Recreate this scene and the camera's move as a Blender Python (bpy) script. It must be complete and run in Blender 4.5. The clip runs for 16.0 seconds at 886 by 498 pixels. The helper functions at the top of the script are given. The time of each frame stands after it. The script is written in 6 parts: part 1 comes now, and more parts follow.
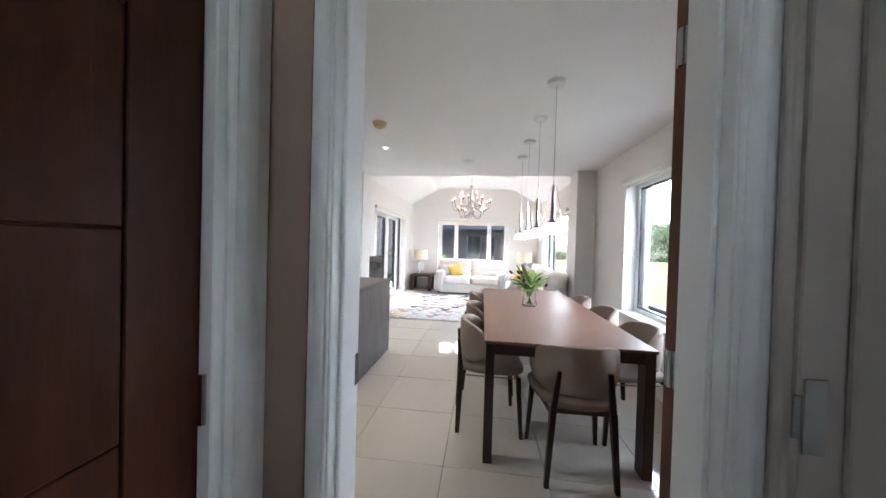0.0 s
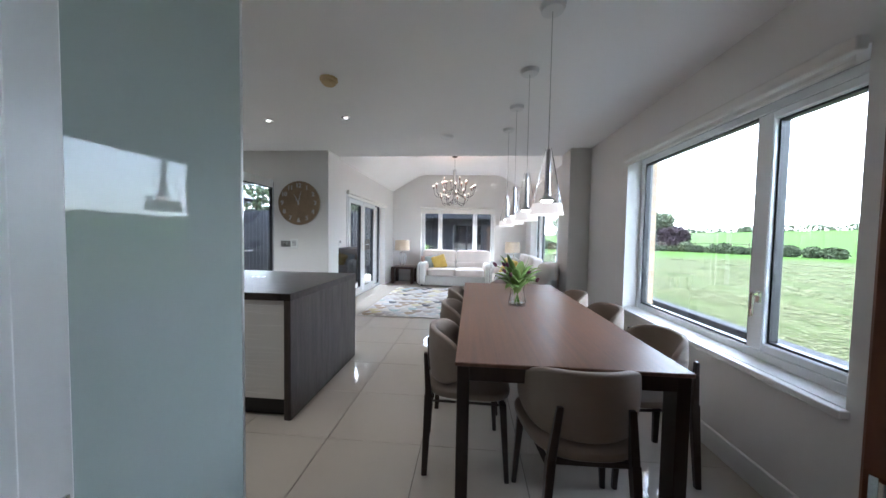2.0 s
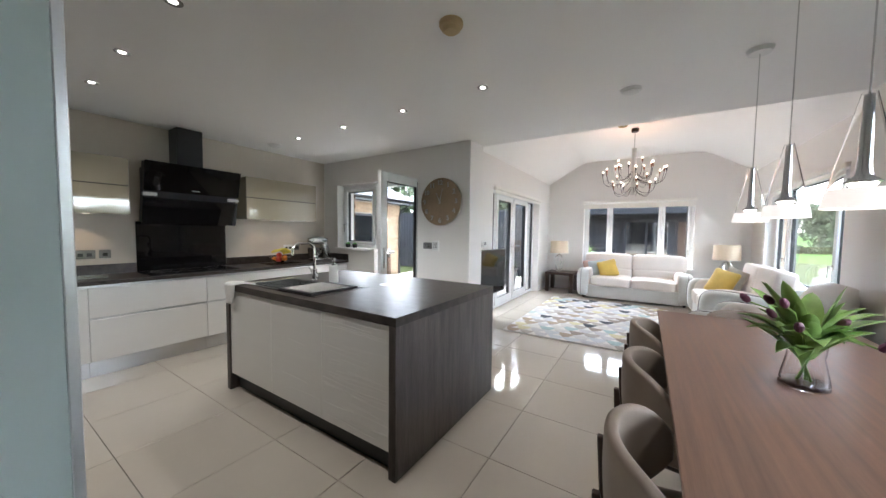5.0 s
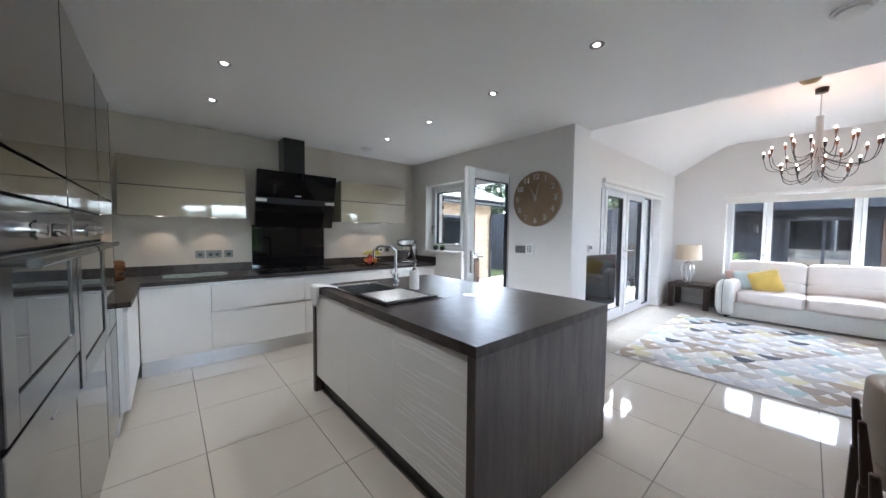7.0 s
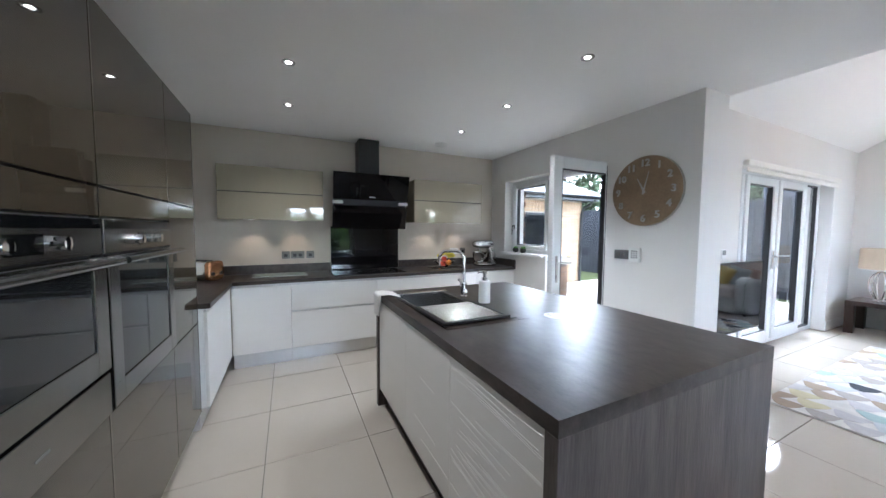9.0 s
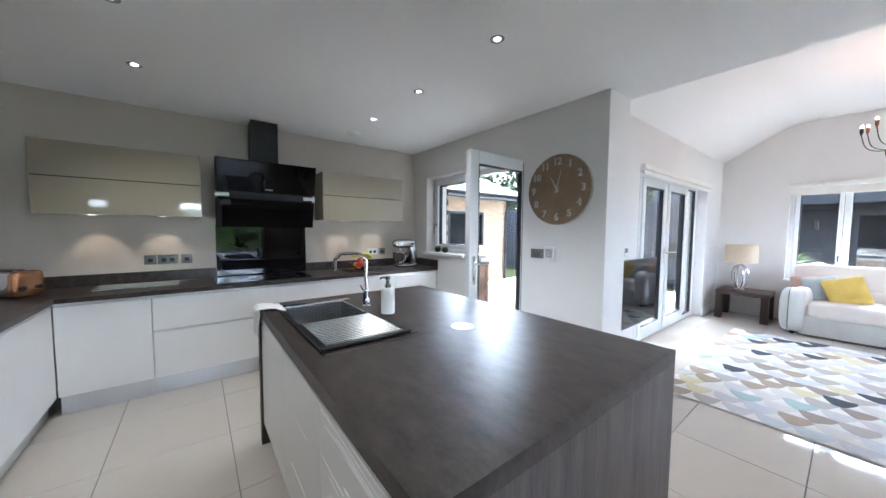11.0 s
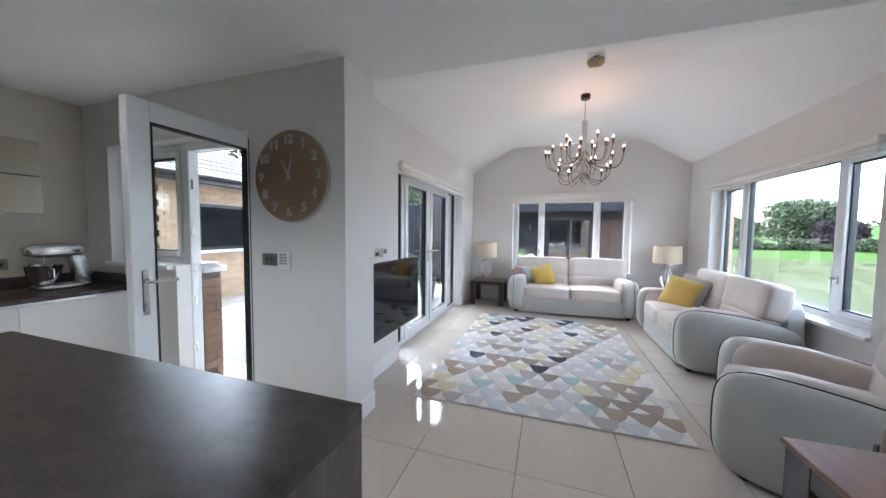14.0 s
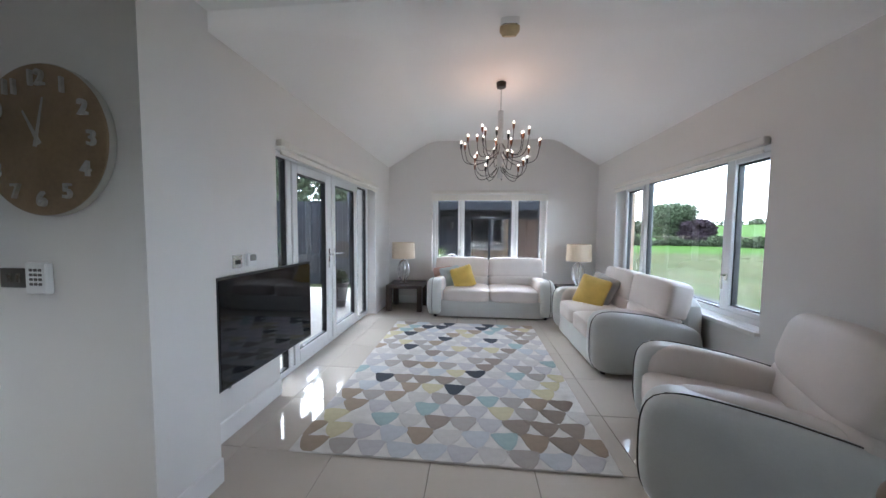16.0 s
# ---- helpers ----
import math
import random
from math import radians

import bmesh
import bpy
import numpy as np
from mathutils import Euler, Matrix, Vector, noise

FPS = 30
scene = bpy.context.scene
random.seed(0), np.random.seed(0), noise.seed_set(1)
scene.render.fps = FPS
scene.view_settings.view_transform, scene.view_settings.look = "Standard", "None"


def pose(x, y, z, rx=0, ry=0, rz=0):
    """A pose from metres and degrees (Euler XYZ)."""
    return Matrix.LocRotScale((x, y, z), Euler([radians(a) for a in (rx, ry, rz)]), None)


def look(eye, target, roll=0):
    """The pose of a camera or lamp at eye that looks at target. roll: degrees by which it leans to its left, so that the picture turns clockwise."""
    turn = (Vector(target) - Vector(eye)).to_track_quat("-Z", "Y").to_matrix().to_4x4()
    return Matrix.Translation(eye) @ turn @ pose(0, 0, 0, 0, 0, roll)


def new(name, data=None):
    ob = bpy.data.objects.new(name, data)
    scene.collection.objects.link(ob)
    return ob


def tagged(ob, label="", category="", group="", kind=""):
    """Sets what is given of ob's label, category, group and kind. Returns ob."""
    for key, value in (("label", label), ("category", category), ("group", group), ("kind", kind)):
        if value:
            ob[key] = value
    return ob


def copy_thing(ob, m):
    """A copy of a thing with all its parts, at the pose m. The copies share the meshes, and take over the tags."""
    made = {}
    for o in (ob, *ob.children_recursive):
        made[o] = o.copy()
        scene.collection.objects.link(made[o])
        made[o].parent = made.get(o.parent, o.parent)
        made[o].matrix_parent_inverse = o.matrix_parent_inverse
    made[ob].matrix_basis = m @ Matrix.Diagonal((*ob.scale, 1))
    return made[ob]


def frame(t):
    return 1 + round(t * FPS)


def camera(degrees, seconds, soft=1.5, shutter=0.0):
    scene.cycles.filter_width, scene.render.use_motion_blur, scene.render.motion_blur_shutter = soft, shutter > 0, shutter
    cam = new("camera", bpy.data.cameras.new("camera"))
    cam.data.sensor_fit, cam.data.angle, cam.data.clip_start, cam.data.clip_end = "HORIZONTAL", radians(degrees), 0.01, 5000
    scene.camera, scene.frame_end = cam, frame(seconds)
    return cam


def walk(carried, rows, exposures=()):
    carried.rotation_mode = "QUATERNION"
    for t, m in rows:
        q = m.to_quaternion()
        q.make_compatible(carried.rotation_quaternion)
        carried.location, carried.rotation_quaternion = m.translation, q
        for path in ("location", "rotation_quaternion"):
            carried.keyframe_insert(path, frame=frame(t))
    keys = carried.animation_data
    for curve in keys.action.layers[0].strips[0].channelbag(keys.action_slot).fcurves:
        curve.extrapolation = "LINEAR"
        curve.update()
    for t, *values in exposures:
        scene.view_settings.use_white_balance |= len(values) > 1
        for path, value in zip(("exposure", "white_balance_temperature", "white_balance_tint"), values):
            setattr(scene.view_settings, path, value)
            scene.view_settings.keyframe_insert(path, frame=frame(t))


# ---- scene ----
cam = camera(108.7, 16.0)
PATH = [
    (0, (-0.251, 1.24, 1.337), (-0.496, 3.224, 1.309), 1.6),
    (0.5, (-0.222, 1.36, 1.34), (-0.335, 3.356, 1.295), 1.4),
    (1, (-0.193, 1.506, 1.331), (-0.268, 3.503, 1.27), 1.3),
    (1.5, (-0.177, 1.648, 1.321), (-0.269, 3.644, 1.251), 1.2),
    (2, (-0.164, 1.816, 1.311), (-0.337, 3.807, 1.228), 1.0),
    (2.5, (-0.168, 1.973, 1.31), (-0.468, 3.948, 1.221), 0.8),
    (3, (-0.181, 2.13, 1.313), (-0.638, 4.074, 1.211), 0.8),
    (3.5, (-0.202, 2.284, 1.313), (-0.813, 4.185, 1.205), 0.8),
    (4, (-0.231, 2.43, 1.323), (-1.018, 4.266, 1.216), 0.7),
    (4.5, (-0.268, 2.544, 1.334), (-1.206, 4.307, 1.227), 0.7),
    (5.75, (-0.392, 2.785, 1.342), (-1.653, 4.334, 1.246), 0.7),
    (7, (-0.552, 2.979, 1.337), (-2.061, 4.288, 1.24), 0.6),
    (7.5, (-0.619, 3.056, 1.337), (-2.211, 4.262, 1.23), 0.5),
    (8, (-0.674, 3.138, 1.355), (-2.35, 4.224, 1.246), 0.5),
    (8.8, (-0.786, 3.25, 1.373), (-2.566, 4.154, 1.26), 0.4),
    (9.7, (-0.918, 3.361, 1.377), (-2.73, 4.199, 1.258), 0.3),
    (10.5, (-0.971, 3.493, 1.376), (-2.684, 4.518, 1.255), 0.4),
    (11, (-0.971, 3.594, 1.376), (-2.548, 4.818, 1.256), 0.4),
    (11.5, (-0.953, 3.706, 1.364), (-2.366, 5.118, 1.248), 0.4),
    (12, (-0.939, 3.835, 1.366), (-2.173, 5.404, 1.252), 0.6),
    (12.5, (-0.935, 3.954, 1.366), (-2.009, 5.637, 1.252), 0.6),
    (13, (-0.933, 4.082, 1.371), (-1.849, 5.857, 1.262), 0.8),
    (13.5, (-0.927, 4.208, 1.369), (-1.702, 6.049, 1.263), 0.7),
    (14, (-0.91, 4.38, 1.374), (-1.539, 6.275, 1.263), 0.6),
    (14.5, (-0.898, 4.522, 1.378), (-1.394, 6.456, 1.264), 0.6),
    (15, (-0.889, 4.655, 1.382), (-1.26, 6.618, 1.267), 0.7),
    (15.5, (-0.855, 4.791, 1.369), (-1.128, 6.769, 1.256), 0.6),
    (16, (-0.817, 4.956, 1.38), (-1.008, 6.943, 1.266), 0.5),
]
walk(cam, [(t, look(eye, target, roll)) for t, eye, target, roll in PATH],
     exposures=[(0, 5.25, 5850, 10), (1, 4.87, 5750, 10), (2, 4.45, 5550, 9), (3, 4.3, 5550, 8), (4, 4.5, 5950, 9), (4.5, 4.6, 6000, 9), (7, 4.75, 5500, 9),
                (8, 4.82, 5450, 9), (10.5, 4.97, 5400, 9), (12.5, 4.6, 5500, 9), (14.5, 4.06, 5560, 9), (16, 3.8, 5560, 9)])


# ---- light ----
world = bpy.data.worlds.new("sky")
scene.world = world
world.use_nodes = True
wn, wl = world.node_tree.nodes, world.node_tree.links
sky = wn.new("ShaderNodeTexSky")
sky.sky_type = "NISHITA"
sky.sun_disc = False
sky.sun_elevation, sky.sun_rotation = radians(52), radians(320)
sky.air_density, sky.dust_density, sky.ozone_density = 1.0, 1.0, 1.0
soft_sky = wn.new("ShaderNodeHueSaturation")
soft_sky.inputs["Saturation"].default_value = 0.32
soft_sky.inputs["Value"].default_value = 1.0
wl.new(sky.outputs[0], soft_sky.inputs["Color"])
wl.new(soft_sky.outputs[0], wn["Background"].inputs["Color"])
wn["Background"].inputs["Strength"].default_value = 0.15

sun_data = bpy.data.lights.new("sun", "SUN")
sun_data.energy, sun_data.angle, sun_data.color = 1.0, radians(65), (1.0, 0.975, 0.93)
sun = new("sun", sun_data)
sun.matrix_world = look((0, 0, 20), (10, -12, 0))


def lamp(name, kind, x, y, z, power, colour, size=0.05, aim=None, cone=80):
    d = bpy.data.lights.new(name, kind)
    d.energy, d.color = power, colour
    if kind == "SPOT":
        d.spot_size, d.spot_blend, d.shadow_soft_size = radians(cone), 0.6, size
    elif kind == "AREA":
        d.shape, d.size = "DISK", size
    else:
        d.shadow_soft_size = size
    o = new(name, d)
    o.matrix_world = look((x, y, z), aim or (x, y + 0.0001, z - 1))
    return o


# ---- materials ----
def mat(name, colour, rough=0.5, metal=0.0, var=0.06, scale=6.0, bump=0.0, bscale=60.0, coat=0.0,
        stretch=(1, 1, 1), rvar=0.0, piece=0.0, spec=0.5, emit=None, power=0.0, sheen=0.0):
    """A surface with variation at a large and a small scale, fine relief, and an own tone for each piece."""
    m = bpy.data.materials.new(name)
    m.use_nodes = True
    n, l = m.node_tree.nodes, m.node_tree.links
    b = n["Principled BSDF"]
    b.inputs["Roughness"].default_value, b.inputs["Metallic"].default_value = rough, metal
    b.inputs["Coat Weight"].default_value, b.inputs["Coat Roughness"].default_value = coat, 0.04
    b.inputs["Specular IOR Level"].default_value = spec
    b.inputs["Sheen Weight"].default_value = sheen
    co = n.new("ShaderNodeTexCoord")
    mp = n.new("ShaderNodeMapping")
    mp.inputs["Scale"].default_value = stretch
    l.new(co.outputs["Object"], mp.inputs["Vector"])
    big, fine = n.new("ShaderNodeTexNoise"), n.new("ShaderNodeTexNoise")
    for t, s in ((big, scale), (fine, bscale)):
        t.inputs["Scale"].default_value, t.inputs["Detail"].default_value = s, 5
        l.new(mp.outputs[0], t.inputs["Vector"])
    mix = n.new("ShaderNodeMath")
    mix.operation = "MULTIPLY_ADD"
    mix.inputs[1].default_value = 0.4
    l.new(fine.outputs[0], mix.inputs[0])
    l.new(big.outputs[0], mix.inputs[2])
    last = mix.outputs[0]
    if piece:
        info = n.new("ShaderNodeObjectInfo")
        add = n.new("ShaderNodeMath")
        add.operation = "MULTIPLY_ADD"
        add.inputs[1].default_value = piece
        l.new(info.outputs["Random"], add.inputs[0])
        l.new(last, add.inputs[2])
        last = add.outputs[0]
    ramp = n.new("ShaderNodeMapRange")
    ramp.inputs["From Min"].default_value, ramp.inputs["From Max"].default_value = 0.38, 1.02 + piece
    ramp.inputs["To Min"].default_value, ramp.inputs["To Max"].default_value = 1 - var, 1 + var
    l.new(last, ramp.inputs["Value"])
    scale_c = n.new("ShaderNodeVectorMath")
    scale_c.operation = "SCALE"
    scale_c.inputs[0].default_value = colour
    l.new(ramp.outputs[0], scale_c.inputs["Scale"])
    l.new(scale_c.outputs[0], b.inputs["Base Color"])
    if rvar:
        rr = n.new("ShaderNodeMapRange")
        rr.inputs["From Min"].default_value, rr.inputs["From Max"].default_value = 0.3, 0.7
        rr.inputs["To Min"].default_value, rr.inputs["To Max"].default_value = max(rough - rvar, 0.02), rough + rvar
        l.new(big.outputs[0], rr.inputs["Value"])
        l.new(rr.outputs[0], b.inputs["Roughness"])
    if bump:
        bp = n.new("ShaderNodeBump")
        bp.inputs["Strength"].default_value, bp.inputs["Distance"].default_value = bump, 0.004
        l.new(fine.outputs[0], bp.inputs["Height"])
        l.new(bp.outputs[0], b.inputs["Normal"])
    if emit:
        b.inputs["Emission Color"].default_value = (*emit, 1)
        b.inputs["Emission Strength"].default_value = power
    return m


def glass(name, tint=(1, 1, 1), rough=0.0, ior=1.45):
    m = bpy.data.materials.new(name)
    m.use_nodes = True
    b = m.node_tree.nodes["Principled BSDF"]
    b.inputs["Base Color"].default_value = (*tint, 1)
    b.inputs["Transmission Weight"].default_value = 1
    b.inputs["Roughness"].default_value, b.inputs["IOR"].default_value = rough, ior
    return m


PAINT = mat("wall_paint", (0.75, 0.73, 0.70), 0.6, var=0.02, scale=1.5, bump=0.05, bscale=180)
# West kitchen wall: paint toned browner and darker to carry the wall's shade.
PAINTW = mat("taupe_wall_paint", (0.57, 0.505, 0.42), 0.6, var=0.02, scale=1.5, bump=0.05, bscale=180)
CEIL = mat("ceiling_paint", (0.89, 0.88, 0.86), 0.7, var=0.015, scale=1.2, bump=0.04, bscale=150)
GLOSSW = mat("white_gloss_paint", (0.80, 0.79, 0.77), 0.28, var=0.02, scale=3)
UPVC = mat("white_plastic_frame", (0.80, 0.81, 0.81), 0.22, var=0.015, scale=4)
CLAD = mat("anthracite_frame", (0.075, 0.08, 0.085), 0.4, var=0.05, scale=4)
DARKPL = mat("black_rubber_seal", (0.015, 0.015, 0.016), 0.5)
TILE = mat("cream_polished_tile", (0.54, 0.49, 0.42), 0.055, var=0.03, scale=2.5, piece=0.15, bscale=25, rvar=0.02)
GROUT = mat("grey_grout", (0.17, 0.16, 0.15), 0.9, var=0.15)
BLIND = mat("cream_blind_fabric", (0.78, 0.76, 0.71), 0.8, var=0.03, bump=0.2, bscale=400)
WORKTOP = mat("dark_grey_brown_worktop", (0.045, 0.036, 0.031), 0.36, spec=0.28, var=0.6, scale=22.0, bump=0.10, bscale=110,
              stretch=(0.5, 1.0, 1.0))
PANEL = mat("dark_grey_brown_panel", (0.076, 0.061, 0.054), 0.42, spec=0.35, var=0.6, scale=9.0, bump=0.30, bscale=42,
            stretch=(2.5, 2.5, 0.30))
WHITEDOOR = mat("white_textured_door", (0.80, 0.785, 0.75), 0.33, var=0.015, scale=4, bump=0.06, bscale=22, stretch=(0.25, 0.25, 6))
BEIGEGLOSS = mat("beige_gloss_lacquer", (0.33, 0.29, 0.21), 0.035, var=0.02, scale=2, coat=0.6)
TALLGLOSS = mat("taupe_gloss_lacquer", (0.055, 0.043, 0.029), 0.03, spec=0.42, var=0.02, scale=2, coat=0.15)
TALLSIDE = mat("pale_gloss_glass_panel", (0.40, 0.45, 0.42), 0.03, var=0.02, scale=2, spec=0.3)
ALU = mat("brushed_aluminium", (0.62, 0.62, 0.61), 0.3, 0.9, var=0.05, scale=4, bump=0.05, bscale=200)
STEEL = mat("brushed_steel", (0.55, 0.55, 0.54), 0.25, 1.0, var=0.08, scale=4, bscale=200)
OVENSTEEL = mat("dark_brushed_steel", (0.22, 0.22, 0.215), 0.26, 1.0, var=0.08, scale=4, bscale=200)
BARSTEEL = mat("dull_steel_bar", (0.42, 0.42, 0.41), 0.25, 1.0, var=0.08, scale=4)
# White gloss toned down: the hall's dimness is put into the colour.
DIMFRAME = mat("beige_gloss_paint", (0.46, 0.405, 0.345), 0.35, var=0.04, scale=3)
FASCIA = mat("slate_grey_paint", (0.014, 0.016, 0.020), 0.65, var=0.1, scale=3, spec=0.2)
CHROME = mat("chrome", (0.8, 0.8, 0.8), 0.06, 1.0, var=0.02)
BLACKGLASS = mat("black_glass", (0.004, 0.004, 0.0045), 0.03, var=0.05, spec=0.4)
BLACK = mat("black_plastic", (0.012, 0.012, 0.013), 0.35, var=0.1)
REFLGLASS = mat("reflecting_door_glass", (0.010, 0.010, 0.011), 0.02, var=0.03, spec=1.0)
OVENGLASS = mat("smoked_oven_glass", (0.012, 0.013, 0.014), 0.03, var=0.05)
TABLEWOOD = mat("brown_wood_veneer", (0.19, 0.108, 0.073), 0.42, spec=0.2, var=0.32, scale=4, bump=0.03, bscale=50, stretch=(10, 0.3, 1), rvar=0.05)
DARKWOOD = mat("dark_stained_wood", (0.034, 0.017, 0.011), 0.35, var=0.35, scale=3, bump=0.1, bscale=40, stretch=(6, 6, 0.8))
DOORWOOD = mat("walnut_door", (0.048, 0.014, 0.006), 0.55, spec=0.1, var=0.4, scale=3, bump=0.1, bscale=34, stretch=(6, 6, 0.6))
TAUPE = mat("taupe_soft_upholstery", (0.25, 0.19, 0.145), 0.6, var=0.10, scale=9, bump=0.15, bscale=420, sheen=0.1, spec=0.35)
LEATHER = mat("cream_leather", (0.66, 0.595, 0.54), 0.48, var=0.05, scale=5, bump=0.12, bscale=120)
LEATHERG = mat("pale_grey_leather", (0.53, 0.53, 0.495), 0.36, var=0.05, scale=5, bump=0.15, bscale=90)
PIPING = mat("dark_piping", (0.06, 0.055, 0.05), 0.5)
YELLOW = mat("yellow_velvet", (0.60, 0.42, 0.085), 0.85, var=0.12, scale=10, bump=0.3, bscale=200, sheen=0.5)
BLUEGREY = mat("pale_blue_grey_fabric", (0.46, 0.52, 0.52), 0.9, var=0.08, scale=10, bump=0.3, bscale=300)
PINK = mat("dusty_pink_fabric", (0.50, 0.34, 0.28), 0.9, var=0.08, scale=10, bump=0.3, bscale=300)
GREYFAB = mat("grey_fringed_fabric", (0.42, 0.40, 0.37), 0.95, var=0.15, scale=12, bump=0.4, bscale=250)
SHADE = mat("beige_silk_shade", (0.62, 0.50, 0.36), 0.6, var=0.06, scale=20, bump=0.2, bscale=300, stretch=(1, 1, 0.2))
RUGBASE = mat("ivory_rug_wool", (0.62, 0.595, 0.555), 0.97, var=0.16, scale=9, bump=0.7, bscale=260)
CLOCKFACE = mat("bronze_clock_face", (0.27, 0.19, 0.115), 0.45, 0.35, var=0.3, scale=5, bump=0.25, bscale=50)
TVGLASS = mat("black_screen", (0.005, 0.005, 0.006), 0.05, var=0.05, spec=0.4)
WALNUTEDGE = mat("red_walnut_edge", (0.17, 0.06, 0.026), 0.45, var=0.35, scale=3, bump=0.1, bscale=34, stretch=(6, 6, 0.6), spec=0.3)
NUMERAL = mat("aged_metal_numeral", (0.44, 0.42, 0.39), 0.35, 0.25, var=0.25, scale=8)
CLOCKRIM = mat("pale_clock_edge", (0.45, 0.42, 0.37), 0.5, var=0.1)
WHITEPL = mat("white_plastic", (0.78, 0.78, 0.76), 0.4, var=0.02)
GREYPL = mat("grey_metal_switch", (0.20, 0.195, 0.185), 0.35, 0.6, var=0.08)
CREAMPL = mat("yellowed_plastic", (0.60, 0.45, 0.24), 0.5, var=0.08)
PEND = mat("chrome_pendant_stem", (0.66, 0.66, 0.67), 0.15, 1.0)
BRICK = mat("buff_brick", (0.48, 0.34, 0.22), 0.9, var=0.22, scale=5, piece=0.9, bump=0.5, bscale=80)
MORTAR = mat("mortar", (0.42, 0.37, 0.31), 0.95, var=0.1, bump=0.4, bscale=90)
DARKMORTAR = mat("dark_mortar", (0.13, 0.115, 0.10), 0.95, var=0.15, bump=0.4, bscale=90)
MATGREY = mat("flecked_grey_mat", (0.10, 0.10, 0.10), 0.95, var=0.5, scale=60, bump=0.8, bscale=220)
SLATE = mat("dark_slate", (0.05, 0.052, 0.058), 0.7, spec=0.15, var=0.2, scale=4, piece=0.8, bump=0.4, bscale=40)
GREYTIMBER = mat("dark_grey_timber", (0.026, 0.027, 0.031), 0.7, var=0.2, scale=4, piece=0.6, bump=0.3, bscale=40, stretch=(4, 4, 0.6), spec=0.1)
PAVER = mat("sandstone_paver", (0.28, 0.255, 0.215), 0.85, var=0.15, scale=3, piece=0.6, bump=0.4, bscale=40)


def mown(name):
    """Mown lawn: green sward under pale straw-coloured cuttings in rough wavering swathes."""
    m = mat(name, (0.026, 0.036, 0.011), 0.95, spec=0.02, var=0.6, scale=1.2, bump=1.0, bscale=14, stretch=(1.0, 0.7, 1))
    n, l = m.node_tree.nodes, m.node_tree.links
    base = n["Principled BSDF"].inputs["Base Color"]
    co = n.new("ShaderNodeTexCoord")
    for scale, stretch, low, high, tone, most in ((1.6, (0.40, 0.22, 1), 0.40, 0.66, (0.046, 0.051, 0.024), 0.8), (6.0, (0.45, 0.30, 1), 0.44, 0.62, (0.056, 0.059, 0.030), 0.8),
                                                  (11.0, (0.7, 0.5, 1), 0.50, 0.64, (0.017, 0.027, 0.008), 0.8)):
        mp, no, rp, mx = (n.new("ShaderNode" + k) for k in ("Mapping", "TexNoise", "MapRange", "Mix"))
        mp.inputs["Scale"].default_value = stretch
        no.inputs["Scale"].default_value, no.inputs["Detail"].default_value, no.inputs["Roughness"].default_value = scale, 8, 0.7
        no.inputs["Distortion"].default_value = 0.6
        rp.inputs["From Min"].default_value, rp.inputs["From Max"].default_value, rp.inputs["To Max"].default_value = low, high, most
        mx.data_type = "RGBA"
        mx.inputs["B"].default_value = (*tone, 1)
        l.new(co.outputs["Object"], mp.inputs["Vector"])
        l.new(mp.outputs[0], no.inputs["Vector"])
        l.new(no.outputs[0], rp.inputs["Value"])
        l.new(rp.outputs[0], mx.inputs["Factor"])
        l.new(base.links[0].from_socket, mx.inputs["A"])
        l.new(mx.outputs["Result"], base)
    return m


GRASS = mown("mown_lawn")
CUTTING = mat("dry_grass_cutting", (0.072, 0.076, 0.040), 0.95, spec=0.02, var=0.6, scale=3, piece=1.2)
FARGRASS = mat("far_field", (0.028, 0.056, 0.009), 0.9, spec=0.02, var=0.15, scale=0.05, bump=0.3, bscale=4)
LEAF = mat("tree_leaf", (0.050, 0.066, 0.033), 0.7, spec=0.15, var=0.4, scale=1.2, piece=0.5)
LEAFP = mat("purple_leaf", (0.026, 0.016, 0.021), 0.7, spec=0.15, var=0.4, scale=1.2)
LEAFH = mat("hedge_leaf", (0.038, 0.049, 0.025), 0.8, spec=0.1, var=0.4, scale=0.9)
BARK = mat("bark", (0.09, 0.07, 0.05), 0.9, var=0.3, bump=0.6, bscale=30)
STEMGREEN = mat("tulip_leaf", (0.20, 0.31, 0.075), 0.45, var=0.25, scale=18)
SUCC = mat("succulent_green", (0.12, 0.30, 0.06), 0.5, var=0.3, scale=30)
PETALP = mat("plum_tulip", (0.12, 0.03, 0.06), 0.5, var=0.2, scale=30)
COPPER = mat("copper_panel", (0.55, 0.27, 0.13), 0.22, 0.9, var=0.08)
BRONZE = mat("dark_bronze", (0.22, 0.11, 0.07), 0.3, 0.9, var=0.1)
ORANGE = mat("orange_peel", (0.75, 0.26, 0.03), 0.5, var=0.08, bump=0.3, bscale=120)
APPLE = mat("red_apple", (0.55, 0.06, 0.03), 0.3, var=0.3, scale=16)
BANANA = mat("banana_skin", (0.62, 0.52, 0.05), 0.5, var=0.15, scale=14)
TOWEL = mat("white_towel", (0.78, 0.77, 0.75), 0.95, var=0.04, bump=0.5, bscale=250)
CERAMIC = mat("white_ceramic", (0.78, 0.77, 0.74), 0.35, var=0.02)
TERRAC = mat("dark_planter", (0.06, 0.055, 0.055), 0.7, var=0.1)
CLEAR = glass("clear_glass")
THINGLASS = glass("thin_clear_glass", (1, 1, 1), 0.0, 1.12)
LEDDIM = mat("dim_lit_lens", (0.9, 0.9, 0.85), 0.4, emit=(1.0, 0.85, 0.65), power=0.12)
